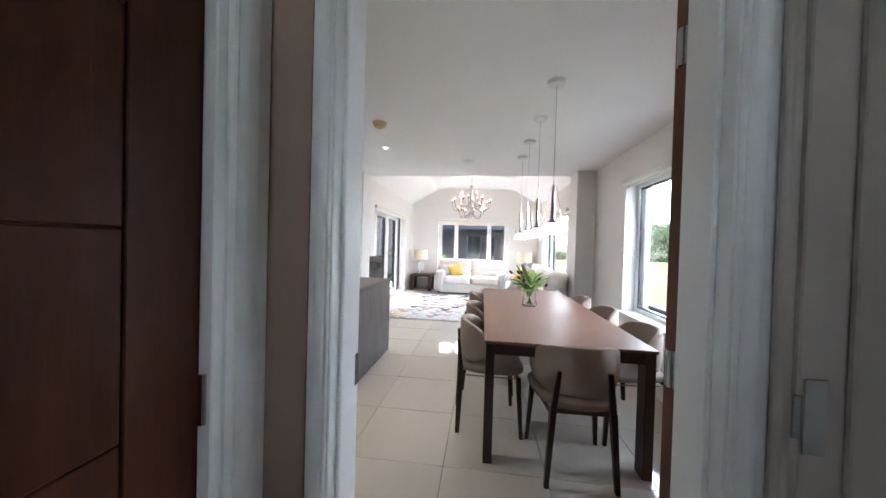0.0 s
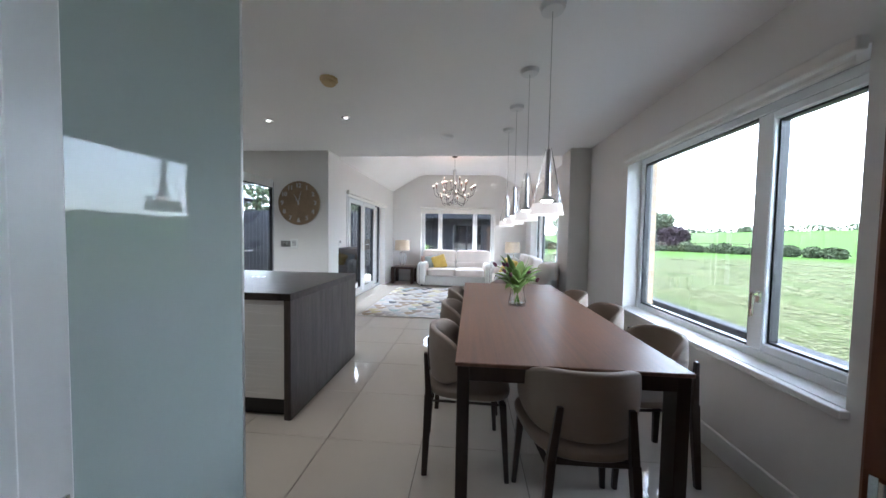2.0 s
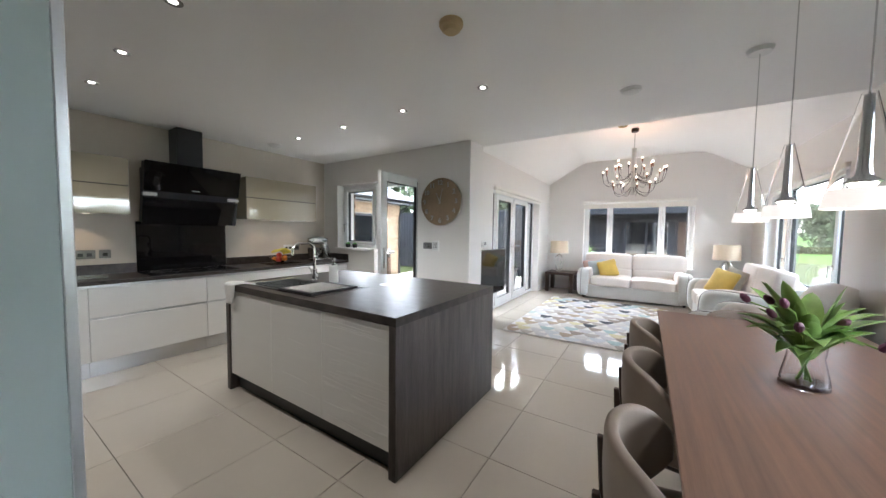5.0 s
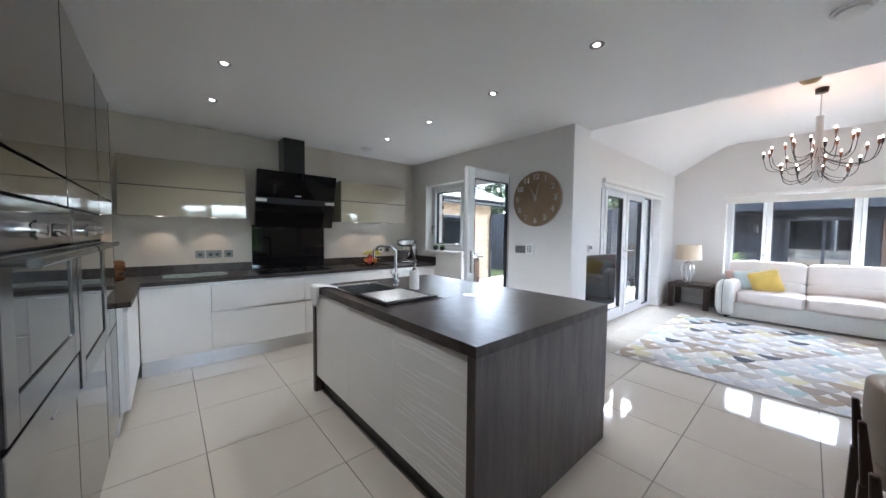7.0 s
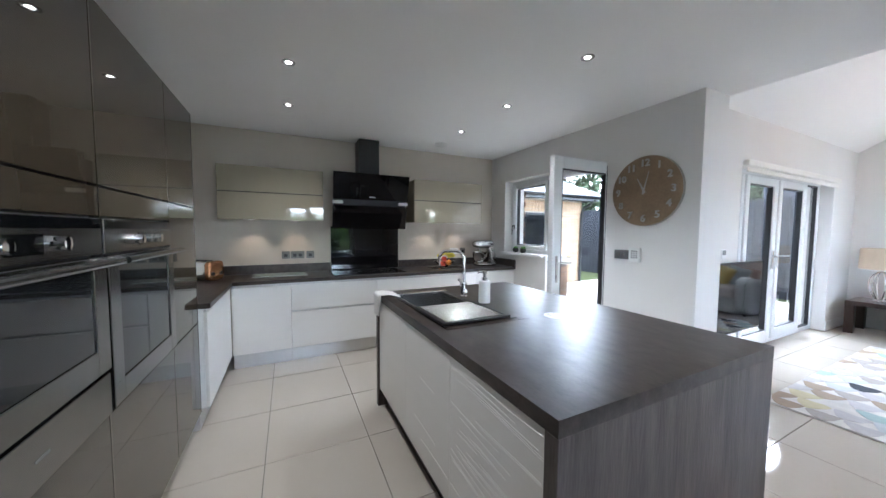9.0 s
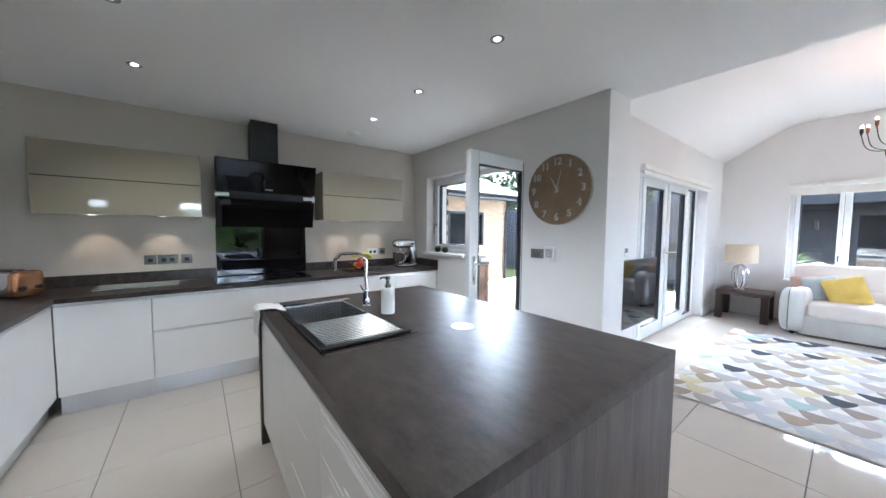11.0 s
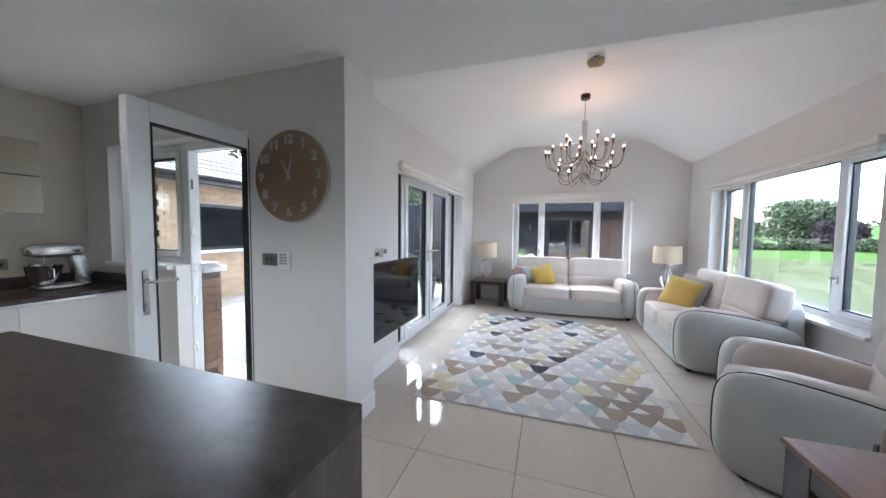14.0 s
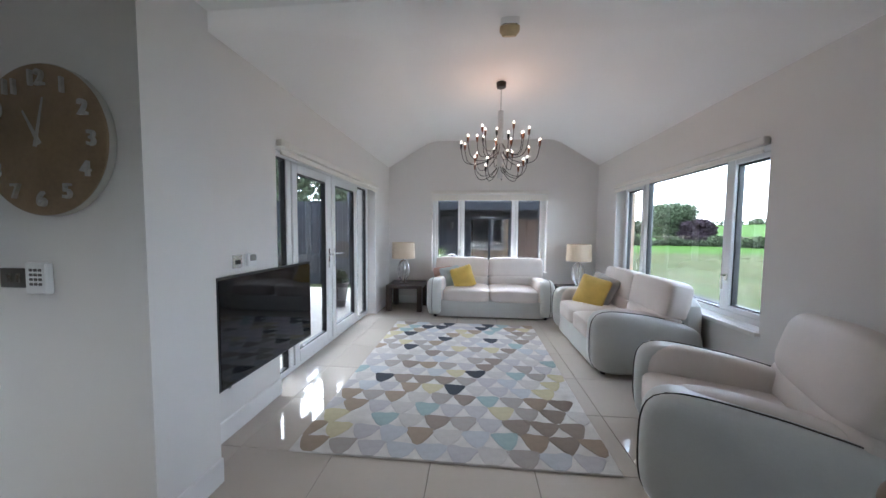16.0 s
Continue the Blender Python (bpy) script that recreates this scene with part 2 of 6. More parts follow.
PANE = glass("window_glass", (0.97, 0.99, 0.985), 0.0, 1.3)
BULB = mat("lit_bulb", (0.9, 0.85, 0.75), 0.4, emit=(1.0, 0.80, 0.60), power=0.4)
LEDW = mat("lit_downlight", (0.9, 0.9, 0.85), 0.4, emit=(1.0, 0.92, 0.80), power=0.8)
PENDGLOW = mat("lit_opal_glass", (0.85, 0.85, 0.83), 0.4, emit=(1.0, 0.86, 0.74), power=0.035)


def island_variant(src):
    """The same surface, with its tone varied by loose piece."""
    m = src.copy()
    m.name = src.name + "_joined"
    n, l = m.node_tree.nodes, m.node_tree.links
    info = next(x for x in n if x.bl_idname == "ShaderNodeObjectInfo")
    geo = n.new("ShaderNodeNewGeometry")
    for k in list(info.outputs["Random"].links):
        l.new(geo.outputs["Random Per Island"], k.to_socket)
    return m


# ---- mesh helpers ----
def link(name, bm, material, parent=None, label="", smooth=None):
    me = bpy.data.meshes.new(name)
    bm.normal_update()
    bm.to_mesh(me)
    bm.free()
    me.materials.append(material)
    if smooth is not None:
        me.shade_smooth()
        if smooth:
            me.set_sharp_from_angle(angle=radians(smooth))
    ob = new(name, me)
    ob.parent = parent
    if label:
        ob["label"] = label
    return ob


def part(name, bm, material, parent, label="", smooth=28):
    return link(name, bm, material, parent, label, smooth)


def solo(name, bm, material, label, category, group="", kind="", m=None, smooth=28):
    ob = tagged(link(name, bm, material, None, "", smooth), label, category, group, kind)
    if m is not None:
        ob.matrix_basis = m
    return ob


def thing(name, label, category, group="", kind="", m=None):
    ob = tagged(new(name), label, category, group, kind)
    ob.empty_display_size = 0.1
    if m is not None:
        ob.matrix_basis = m
    return ob


def B(*boxes, bev=0.0, seg=1):
    """One mesh of boxes (x0, x1, y0, y1, z0, z1), with rounded edges."""
    bm = bmesh.new()
    for x0, x1, y0, y1, z0, z1 in boxes:
        m = Matrix.LocRotScale(((x0 + x1) / 2, (y0 + y1) / 2, (z0 + z1) / 2), None, (abs(x1 - x0), abs(y1 - y0), abs(z1 - z0)))
        vs = bmesh.ops.create_cube(bm, size=1, matrix=m)["verts"]
        if bev:
            es = list({e for v in vs for e in v.link_edges})
            bmesh.ops.bevel(bm, geom=es, offset=bev, segments=seg, affect="EDGES", profile=0.5)
    return bm


def turn_bm(bm, m):
    bmesh.ops.transform(bm, matrix=m, verts=bm.verts)
    return bm


def join_bm(*bms):
    out = bms[0]
    for b in bms[1:]:
        me = bpy.data.meshes.new("tmp")
        b.to_mesh(me)
        b.free()
        out.from_mesh(me)
        bpy.data.meshes.remove(me)
    return out


def lathe(profile, seg=32, close=False):
    """A turned body from (radius, height) pairs about z."""
    bm = bmesh.new()
    rings = []
    for r, z in profile:
        if r < 1e-6:
            rings.append([bm.verts.new((0, 0, z))])
        else:
            rings.append([bm.verts.new((r * math.cos(a), r * math.sin(a), z)) for a in np.linspace(0, 2 * math.pi, seg, endpoint=False)])
    pairs = list(zip(rings, rings[1:])) + ([(rings[-1], rings[0])] if close else [])
    for a, b in pairs:
        for i in range(seg):
            j = (i + 1) % seg
            if len(a) == 1 and len(b) > 1:
                bm.faces.new((a[0], b[j], b[i]))
            elif len(b) == 1 and len(a) > 1:
                bm.faces.new((a[i], a[j], b[0]))
            elif len(a) > 1:
                bm.faces.new((a[i], a[j], b[j], b[i]))
    bmesh.ops.recalc_face_normals(bm, faces=bm.faces)
    return bm


def tube(points, r, seg=8, r2=None):
    """A round bar along points, tapering from r to r2."""
    bm = bmesh.new()
    pts = [Vector(p) for p in points]
    rings, side = [], None
    for i, p in enumerate(pts):
        d = (pts[min(i + 1, len(pts) - 1)] - pts[max(i - 1, 0)]).normalized()
        if side is None:
            side = d.orthogonal().normalized()
        side = (side - d * side.dot(d)).normalized()
        up = d.cross(side)
        rad = r if r2 is None else r + (r2 - r) * i / (len(pts) - 1)
        rings.append([bm.verts.new(p + rad * (math.cos(a) * side + math.sin(a) * up)) for a in np.linspace(0, 2 * math.pi, seg, endpoint=False)])
    for a, b in zip(rings, rings[1:]):
        for i in range(seg):
            bm.faces.new((a[i], a[(i + 1) % seg], b[(i + 1) % seg], b[i]))
    bm.faces.new(rings[0][::-1])
    bm.faces.new(rings[-1])
    bmesh.ops.recalc_face_normals(bm, faces=bm.faces)
    return bm


def bar(p, q, w, d, w2=None, d2=None):
    """A four-sided bar from p to q, w x d across, tapering."""
    bm = bmesh.new()
    w2, d2 = w2 or w, d2 or d
    a = [bm.verts.new(Vector(p) + Vector((sx * w / 2, sy * d / 2, 0))) for sx, sy in ((-1, -1), (1, -1), (1, 1), (-1, 1))]
    b = [bm.verts.new(Vector(q) + Vector((sx * w2 / 2, sy * d2 / 2, 0))) for sx, sy in ((-1, -1), (1, -1), (1, 1), (-1, 1))]
    bm.faces.new(a[::-1])
    bm.faces.new(b)
    for i in range(4):
        bm.faces.new((a[i], a[(i + 1) % 4], b[(i + 1) % 4], b[i]))
    bmesh.ops.recalc_face_normals(bm, faces=bm.faces)
    bmesh.ops.bevel(bm, geom=list(bm.edges), offset=min(w, d) * 0.12, segments=1, affect="EDGES")
    return bm


def puff(cx, cy, cz, sx, sy, sz, p=4.0, n=10, warp=None):
    """A soft rounded body: a superellipsoid of full sizes sx, sy, sz; warp may reshape its points."""
    bm = bmesh.new()
    bmesh.ops.create_cube(bm, size=2)
    bmesh.ops.subdivide_edges(bm, edges=list(bm.edges), cuts=n, use_grid_fill=True)
    for v in bm.verts:
        x, y, z = v.co
        k = (abs(x) ** p + abs(y) ** p + abs(z) ** p) ** (-1 / p)
        q = Vector((x * k * sx / 2, y * k * sy / 2, z * k * sz / 2))
        v.co = (warp(q) if warp else q) + Vector((cx, cy, cz))
    return bm


def holed(axis, a0, a1, z0, z1, t0, t1, openings=()):
    """A slab with real openings (a0, a1, z0, z1) through its thickness t0..t1; axis "z" lays it flat."""
    A = sorted({a0, a1, *(o[0] for o in openings), *(o[1] for o in openings)})
    Z = sorted({z0, z1, *(o[2] for o in openings), *(o[3] for o in openings)})
    solid = lambda i, k: 0 <= i < len(A) - 1 and 0 <= k < len(Z) - 1 and not any(
        o[0] - 1e-6 < (A[i] + A[i + 1]) / 2 < o[1] and o[2] < (Z[k] + Z[k + 1]) / 2 < o[3] for o in openings)
    bm = bmesh.new()
    made = {}

    def V(a, t, z):
        key = (round(a, 5), round(t, 5), round(z, 5))
        if key not in made:
            made[key] = bm.verts.new((a, t, z) if axis == "x" else (t, a, z) if axis == "y" else (a, z, t))
        return made[key]

    for i in range(len(A) - 1):
        for k in range(len(Z) - 1):
            if not solid(i, k):
                continue
            a, b, c, d = A[i], A[i + 1], Z[k], Z[k + 1]
            for t in (t0, t1):
                bm.faces.new((V(a, t, c), V(b, t, c), V(b, t, d), V(a, t, d)))
            for di, dk, p, q in ((-1, 0, (a, c), (a, d)), (1, 0, (b, c), (b, d)), (0, -1, (a, c), (b, c)), (0, 1, (a, d), (b, d))):
                if not solid(i + di, k + dk):
                    bm.faces.new((V(p[0], t0, p[1]), V(q[0], t0, q[1]), V(q[0], t1, q[1]), V(p[0], t1, p[1])))
    bmesh.ops.recalc_face_normals(bm, faces=bm.faces)
    return bm


def wall(name, axis, a0, a1, z0, z1, t0, t1, openings=(), material=PAINT):
    return tagged(link(name, holed(axis, a0, a1, z0, z1, t0, t1, openings), material), kind="structure")


# ---- the rooms ----
H = 2.475                 # flat ceiling
XW, XL, XE = -4.98, -2.42, 1.37   # kitchen west wall, living west wall, east wall
YS, YK, YL, YN = 2.12, 6.15, 6.50, 10.89  # south wall, kitchen north wall, vault's edge, far wall
TOP = 3.25
DW = (3.22, 5.135, 0.63, 2.09)     # dining window in the east wall
EW = (7.575, 10.14, 0.62, 2.09)    # living window in the east wall
NW = (-1.60, 0.50, 0.64, 2.10)    # far window
BF = (7.42, 10.03, 0.0, 2.08)      # glazed doors in the living west wall
tagged(wall("wall_east", "y", YS, YN + 0.3, 0, TOP, XE, XE + 0.21, (DW, EW)), "smooth pale grey painted east wall with two windows", "wall")
tagged(wall("wall_north_living", "x", XL - 0.3, XE, 0, TOP, YN, YN + 0.3, (NW,)), "pale grey painted gable wall with a window", "wall")
tagged(wall("wall_west_living", "y", YL, YN, 0, TOP, XL - 0.3, XL, (BF,)), "pale grey painted wall with glazed doors", "wall")
tagged(wall("wall_north_kitchen", "x", XW - 0.3, -2.17, 0, TOP, YK, YL,
     ((-4.64, -3.80, 1.07, 2.09), (-3.80, -2.99, 0.0, 2.09))), "thick pale grey kitchen wall with window and door recess", "wall")
tagged(wall("wall_west_kitchen", "y", 1.9, YK, 0, TOP, XW - 0.3, XW, (), PAINTW), "warm grey kitchen wall, its paint darkened to stand in for shade", "wall")
tagged(wall("wall_south_kitchen", "x", XW, XE, 0, TOP, 1.955, YS, ((-0.635, 0.285, 0.0, 2.07),)), "pale painted wall with the hall doorway", "wall")
tagged(wall("pier_east", "y", 6.12, YL, 0, TOP, 1.107, XE), "pale grey painted wall pier", "wall pier")
tagged(wall("wall_hall_west", "y", -1.5, 1.955, 0, TOP, -1.0, -0.77, ((0.97, 1.83, 0.0, 2.05),)), "beige painted hall wall with a door", "wall")
tagged(wall("wall_hall_east", "y", -1.5, 1.955, 0, TOP, 0.335, 0.56, ((0.95, 1.93, 0.0, 2.05),)), "beige painted hall wall with a doorway", "wall")
# Both openings are unseen, added to let daylight into the hall.
tagged(wall("wall_hall_south", "x", -1.0, 2.2, 0, TOP, -1.7, -1.5, ((-0.76, 0.33, 2.15, 2.41),)), "painted hall end wall with an added unseen opening for light", "wall")
tagged(wall("wall_side_room", "y", -1.5, 1.955, 0, TOP, 2.0, 2.2, ((0.65, 1.25, 1.1, 1.7),)), "plain painted wall beyond the hall doorway, with an added opening for light", "wall")

cl = B((XW - 0.3, XE + 0.3, 1.95, YL, H, H + 0.12), (-1.0, 2.2, -1.7, 1.95, H - 0.05, H + 0.12))
tagged(link("ceiling", cl, CEIL), "flat white painted kitchen ceiling", "ceiling", kind="structure")
bm = bmesh.new()


def vault_z(x, y):
    """Sloping sides that round softly into the flat middle."""
    sides = (2.56 + (x - XL) * 0.60, 2.565 + (XE - x) * 0.62, H + (y - YL) * 0.443, 3.035)
    return -math.log(sum(math.exp(-28 * v) for v in sides)) / 28 if min(x - XL, XE - x, y - YL) > 1e-4 else min(sides)


vx = list(np.linspace(XL, XE, 61))
vy = list(np.linspace(YL, YN, 61))
pv = [[bm.verts.new((x, y, vault_z(x, y))) for x in vx] for y in vy]
for j in range(60):
    for i in range(60):
        bm.faces.new((pv[j][i], pv[j + 1][i], pv[j + 1][i + 1], pv[j][i + 1]))
tagged(link("ceiling_vault", bm, CEIL, smooth=80), "white painted vaulted ceiling with sloping sides", "ceiling", kind="structure")
# Unseen slab added so that no sky light leaks in from above.
tagged(link("roof", B((XW - 0.5, XE + 0.5, -1.8, YN + 0.5, TOP, TOP + 0.2), (-1.9, 2.3, -1.8, 1.9, TOP, TOP + 0.2)), SLATE), "unseen plain slab over the rooms that keeps sky light out", "roof", kind="structure")
floor = tagged(link("floor", B((XW - 0.3, 2.2, -1.7, YN + 0.3, -0.12, -0.006)), GROUT), "polished cream porcelain floor tiles with dark joints", "floor", kind="structure")


def skirting(axis, at, a0, a1, side):
    """A skirting board with a rounded top; side: the way into the room."""
    h, t = 0.14, 0.018
    lo, hi = sorted((at + side * 0.002, at + side * t))
    bx = (a0, a1, lo, hi, 0.0, h) if axis == "x" else (lo, hi, a0, a1, 0.0, h)
    return tagged(link("baseboard", B(bx, bev=0.006), GLOSSW), "white gloss skirting board", "baseboard", kind="structure")


skirting("y", XE, YS, 6.12, -1)
skirting("y", 1.107, 6.12, YL, -1)
skirting("x", 6.12, 1.107 - 0.018, XE, -1)
skirting("y", XE, YL, YN, -1)
skirting("x", YN, XL, XE - 0.018, -1)
skirting("y", XL, YL, BF[0], 1)
skirting("y", XL, BF[1], YN, 1)
skirting("y", -2.17, YK - 0.018, YL, 1)
skirting("x", YK, -2.99, -2.17, -1)
skirting("x", YK, -4.37, -3.80, -1)
skirting("x", YS, 0.42, XE, 1)


def window(name, axis, at, o, posts, out, label, opens=(), sill=True):
    """A white framed window in an opening o = (a0, a1, z0, z1) of a wall. posts: where the mullions stand; opens: panes with a sash."""
    a0, a1, z0, z1 = o
    w = thing(name, label, "window", kind="structure")
    c0 = at + out * 0.13
    P = lambda a, b, c, d, e, f: (a, b, *sorted((c, d)), e, f) if axis == "x" else (*sorted((c, d)), a, b, e, f)
    d0, d1 = c0, c0 + out * 0.05
    k0, k1 = c0 + out * 0.051, c0 + out * 0.082
    fw = 0.055
    part("window_frame", B(P(a0, a0 + fw, d0, d1, z0, z1), P(a1 - fw, a1, d0, d1, z0, z1), P(a0 + fw, a1 - fw, d0, d1, z0, z0 + fw),
                           P(a0 + fw, a1 - fw, d0, d1, z1 - fw, z1), *[P(p - 0.035, p + 0.035, d0, d1, z0 + fw, z1 - fw) for p in posts], bev=0.006), UPVC, w)
    part("cladding", B(P(a0, a0 + fw, k0, k1, z0, z1), P(a1 - fw, a1, k0, k1, z0, z1), P(a0 + fw, a1 - fw, k0, k1, z0, z0 + fw),
                       P(a0 + fw, a1 - fw, k0, k1, z1 - fw, z1), *[P(p - 0.035, p + 0.035, k0, k1, z0 + fw, z1 - fw) for p in posts], bev=0.003), CLAD, w, "dark grey outer cladding")
    edges = [a0 + fw] + [e for p in posts for e in (p - 0.035, p + 0.035)] + [a1 - fw]
    for k in range(0, len(edges), 2):
        p0, p1 = edges[k], edges[k + 1]
        q0, q1 = z0 + fw, z1 - fw
        inset = 0.0
        if k // 2 in opens:
            s = 0.05
            e0, e1 = c0 - out * 0.015, c0 + out * 0.05
            sash = part("sash", B(P(p0 + 0.004, p0 + s, e0, e1, q0 + 0.004, q1 - 0.004), P(p1 - s, p1 - 0.004, e0, e1, q0 + 0.004, q1 - 0.004),
                                  P(p0 + s, p1 - s, e0, e1, q0 + 0.004, q0 + s), P(p0 + s, p1 - s, e0, e1, q1 - s, q1 - 0.004), bev=0.006), UPVC, w)
            inset = s
            hs = opens[k // 2]
            ha = p0 + 0.025 if hs < 0 else p1 - 0.025
            hz = z0 + 0.36
            hd0, hd1 = e0 - out * 0.002, e0 - out * 0.016
            hd2, hd3 = e0 - out * 0.016, e0 - out * 0.05
            part("handle", B(P(ha - 0.014, ha + 0.014, hd0, hd1, hz - 0.03, hz + 0.04), P(ha - 0.01, ha + 0.01, hd2, hd3, hz + 0.01, hz + 0.03),
                             P(ha - 0.01, ha + 0.01, hd3 + out * 0.012, hd3, hz - 0.11, hz + 0.03), bev=0.004), CHROME, sash, "chrome window handle")
        b = 0.012
        part("seal", B(P(p0 + inset, p0 + inset + b, c0 + out * 0.012, c0 + out * 0.06, q0 + inset, q1 - inset), P(p1 - inset - b, p1 - inset, c0 + out * 0.012, c0 + out * 0.06, q0 + inset, q1 - inset),
                       P(p0 + inset + b, p1 - inset - b, c0 + out * 0.012, c0 + out * 0.06, q0 + inset, q0 + inset + b), P(p0 + inset + b, p1 - inset - b, c0 + out * 0.012, c0 + out * 0.06, q1 - inset - b, q1 - inset)), DARKPL, w, "black rubber glazing seal")
        g = part("pane", B(P(p0 + inset + 0.002, p1 - inset - 0.002, c0 + out * 0.03, c0 + out * 0.036, q0 + inset + 0.002, q1 - inset - 0.002)), PANE, w)
        g.visible_shadow = False
    if sill:
        part("window_sill", B(P(a0 - 0.02, a1 + 0.02, at - out * 0.045, at - out * 0.001, z0 - 0.03, z0 + 0.004), P(a0 + 0.002, a1 - 0.002, at, c0, z0 + 0.001, z0 + 0.006), bev=0.004), GLOSSW, w, "white painted window sill")
    return w


window("window_1", "y", XE, DW, (3.825,), 1, "white framed window onto a mown lawn, one casement", {0: 1})
window("window_2", "y", XE, EW, (8.13, 9.525), 1, "white three-light window above the sofa", {0: 1, 2: -1})
window("window_3", "x", YN, NW, (-1.03, -0.08), 1, "white three-light window in the gable wall", {0: 1, 2: 1})


def roller(name, axis, at, a0, a1, z, into, drop=0.12):
    b = thing(name, "rolled-up cream roller blind at the window head", "blind", "roller blinds")
    P = lambda a, b_, c, d, e, f: (a, b_, *sorted((c, d)), e, f) if axis == "x" else (*sorted((c, d)), a, b_, e, f)
    part("cassette", B(P(a0, a1, at + into * 0.002, at + into * 0.055, z - 0.06, z), bev=0.012, seg=3), BLIND, b)
    part("fabric", B(P(a0 + 0.02, a1 - 0.02, at + into * 0.03, at + into * 0.034, z - drop, z - 0.07)), BLIND, b)
    part("bottom_bar", B(P(a0 + 0.02, a1 - 0.02, at + into * 0.024, at + into * 0.04, z - drop - 0.02, z - drop), bev=0.004), BLIND, b)
    return b


# ---- kitchen ----
roller("roller_blind", "y", XE, DW[0], DW[1], DW[3] + 0.035, -1, 0.085)
roller("roller_blind", "y", XE, EW[0], EW[1], EW[3] + 0.015, -1, 0.10)
roller("roller_blind", "x", YN, NW[0] - 0.02, NW[1] + 0.02, NW[3] + 0.015, -1, 0.16)
roller("roller_blind", "y", XL, BF[0], BF[1] + 0.03, BF[3] + 0.03, 1, 0.10)

# island
isl = thing("kitchen_island", "kitchen island with dark grey-brown worktop and waterfall ends", "kitchen island", m=pose(0, 0, 0))
IX0, IX1, IY0, IY1, IZ = -3.255, -1.39, 3.885, 5.125, 0.893
SX0, SX1, SY0, SY1 = -3.07, -2.40, 3.985, 4.365   # sink bowl
part("worktop", holed("z", IX0, IX1, IY0, IY1, IZ - 0.05, IZ, ((SX0, SX1, SY0, SY1),)), WORKTOP, isl, "dark grey-brown worktop")
part("end_panel", B((IX1 - 0.05, IX1, IY0, IY1, 0, IZ - 0.05), bev=0.002), PANEL, isl, "dark grain-textured end panel")
part("end_panel", B((IX0, IX0 + 0.05, IY0, IY1, 0, IZ - 0.05), bev=0.002), PANEL, isl, "dark grain-textured end panel")
part("carcass", B((IX0 + 0.052, IX1 - 0.052, IY0 + 0.05, IY1 - 0.05, 0.14, 0.60), (SX1 + 0.03, IX1 - 0.052, IY0 + 0.05, IY1 - 0.05, 0.60, IZ - 0.052)), BLACK, isl)
part("plinth", B((IX0 + 0.052, IX1 - 0.052, IY0 + 0.07, IY1 - 0.07, 0.0, 0.138)), BLACK, isl, "recessed dark plinth")


def wavy_door(w, h, lines, seed):
    """A white door front, w x h, facing -y, with fine raised wavering lines of their own."""
    rnd = random.Random(seed)
    d = part("door", B((0, w, 0, 0.02, 0, h), bev=0.002), WHITEDOOR, isl, "white door with fine wavering relief lines" if lines > 3 else "plain white door")
    bm = bmesh.new()
    for _ in range(lines):
        z = rnd.uniform(0.03, h - 0.03)
        x0 = rnd.uniform(0.0, w * 0.5)
        x1 = min(w - 0.01, x0 + rnd.uniform(0.15, 0.45))
        pts = [(x, -0.0005, z + 0.006 * math.sin(x * 9 + z * 30)) for x in np.linspace(max(x0, 0.01), x1, 7)]
        bm = join_bm(bm, tube(pts, 0.0014, 5))
    if lines:
        tagged(part("relief", bm, WHITEDOOR, d), kind="stuff")
    else:
        bm.free()
    return d


for k, (a, b) in enumerate(((-3.203, -2.597), (-2.593, -2.019), (-2.015, -1.444))):
    wavy_door(b - a, 0.70, (0, 3, 46)[k], k).matrix_basis = pose(a, IY0 + 0.012, 0.142)
    wavy_door(b - a, 0.70, 8, k + 7).matrix_basis = pose(b, IY1 - 0.012, 0.142, 0, 0, 180)

sink = thing("sink", "black inset sink bowl with steel bottom", "sink")
bowl = B((SX0, SX0 + 0.012, SY0, SY1, IZ - 0.2, IZ + 0.002), (SX1 - 0.012, SX1, SY0, SY1, IZ - 0.2, IZ + 0.002),
         (SX0 + 0.012, SX1 - 0.012, SY0, SY0 + 0.012, IZ - 0.2, IZ + 0.002), (SX0 + 0.012, SX1 - 0.012, SY1 - 0.012, SY1, IZ - 0.2, IZ + 0.002),
         (SX0, SX1, SY0, SY1, IZ - 0.21, IZ - 0.2))
part("bowl", bowl, STEEL, sink, "dark steel bowl")
part("flange", B((SX0 - 0.055, SX0, SY0 - 0.02, SY1 + 0.05, IZ + 0.001, IZ + 0.005), bev=0.001), STEEL, sink, "bright steel flange")
part("trim", B((SX0 - 0.055, -2.168, SY0 - 0.027, SY0 - 0.021, IZ + 0.0005, IZ + 0.002), (-2.172, -2.168, SY0 - 0.021, SY1 + 0.105, IZ + 0.0005, IZ + 0.002)), OVENSTEEL, sink, "thin steel edge line")
part("gasket", B((SX0, -2.20, SY1 + 0.004, SY1 + 0.042, IZ + 0.0005, IZ + 0.005), (SX0, -2.20, SY0 - 0.02, SY0 - 0.004, IZ + 0.0005, IZ + 0.005), bev=0.001), BLACK, sink, "black ledge")
part("waste", turn_bm(lathe([(0.045, 0), (0.045, 0.004), (0.03, 0.006), (0, 0.004)], 24), pose((SX0 + SX1) / 2, (SY0 + SY1) / 2, IZ - 0.2)), CHROME, sink)
rack = thing("draining_rack", "roll-up draining rack of steel bars beside the sink", "draining rack")
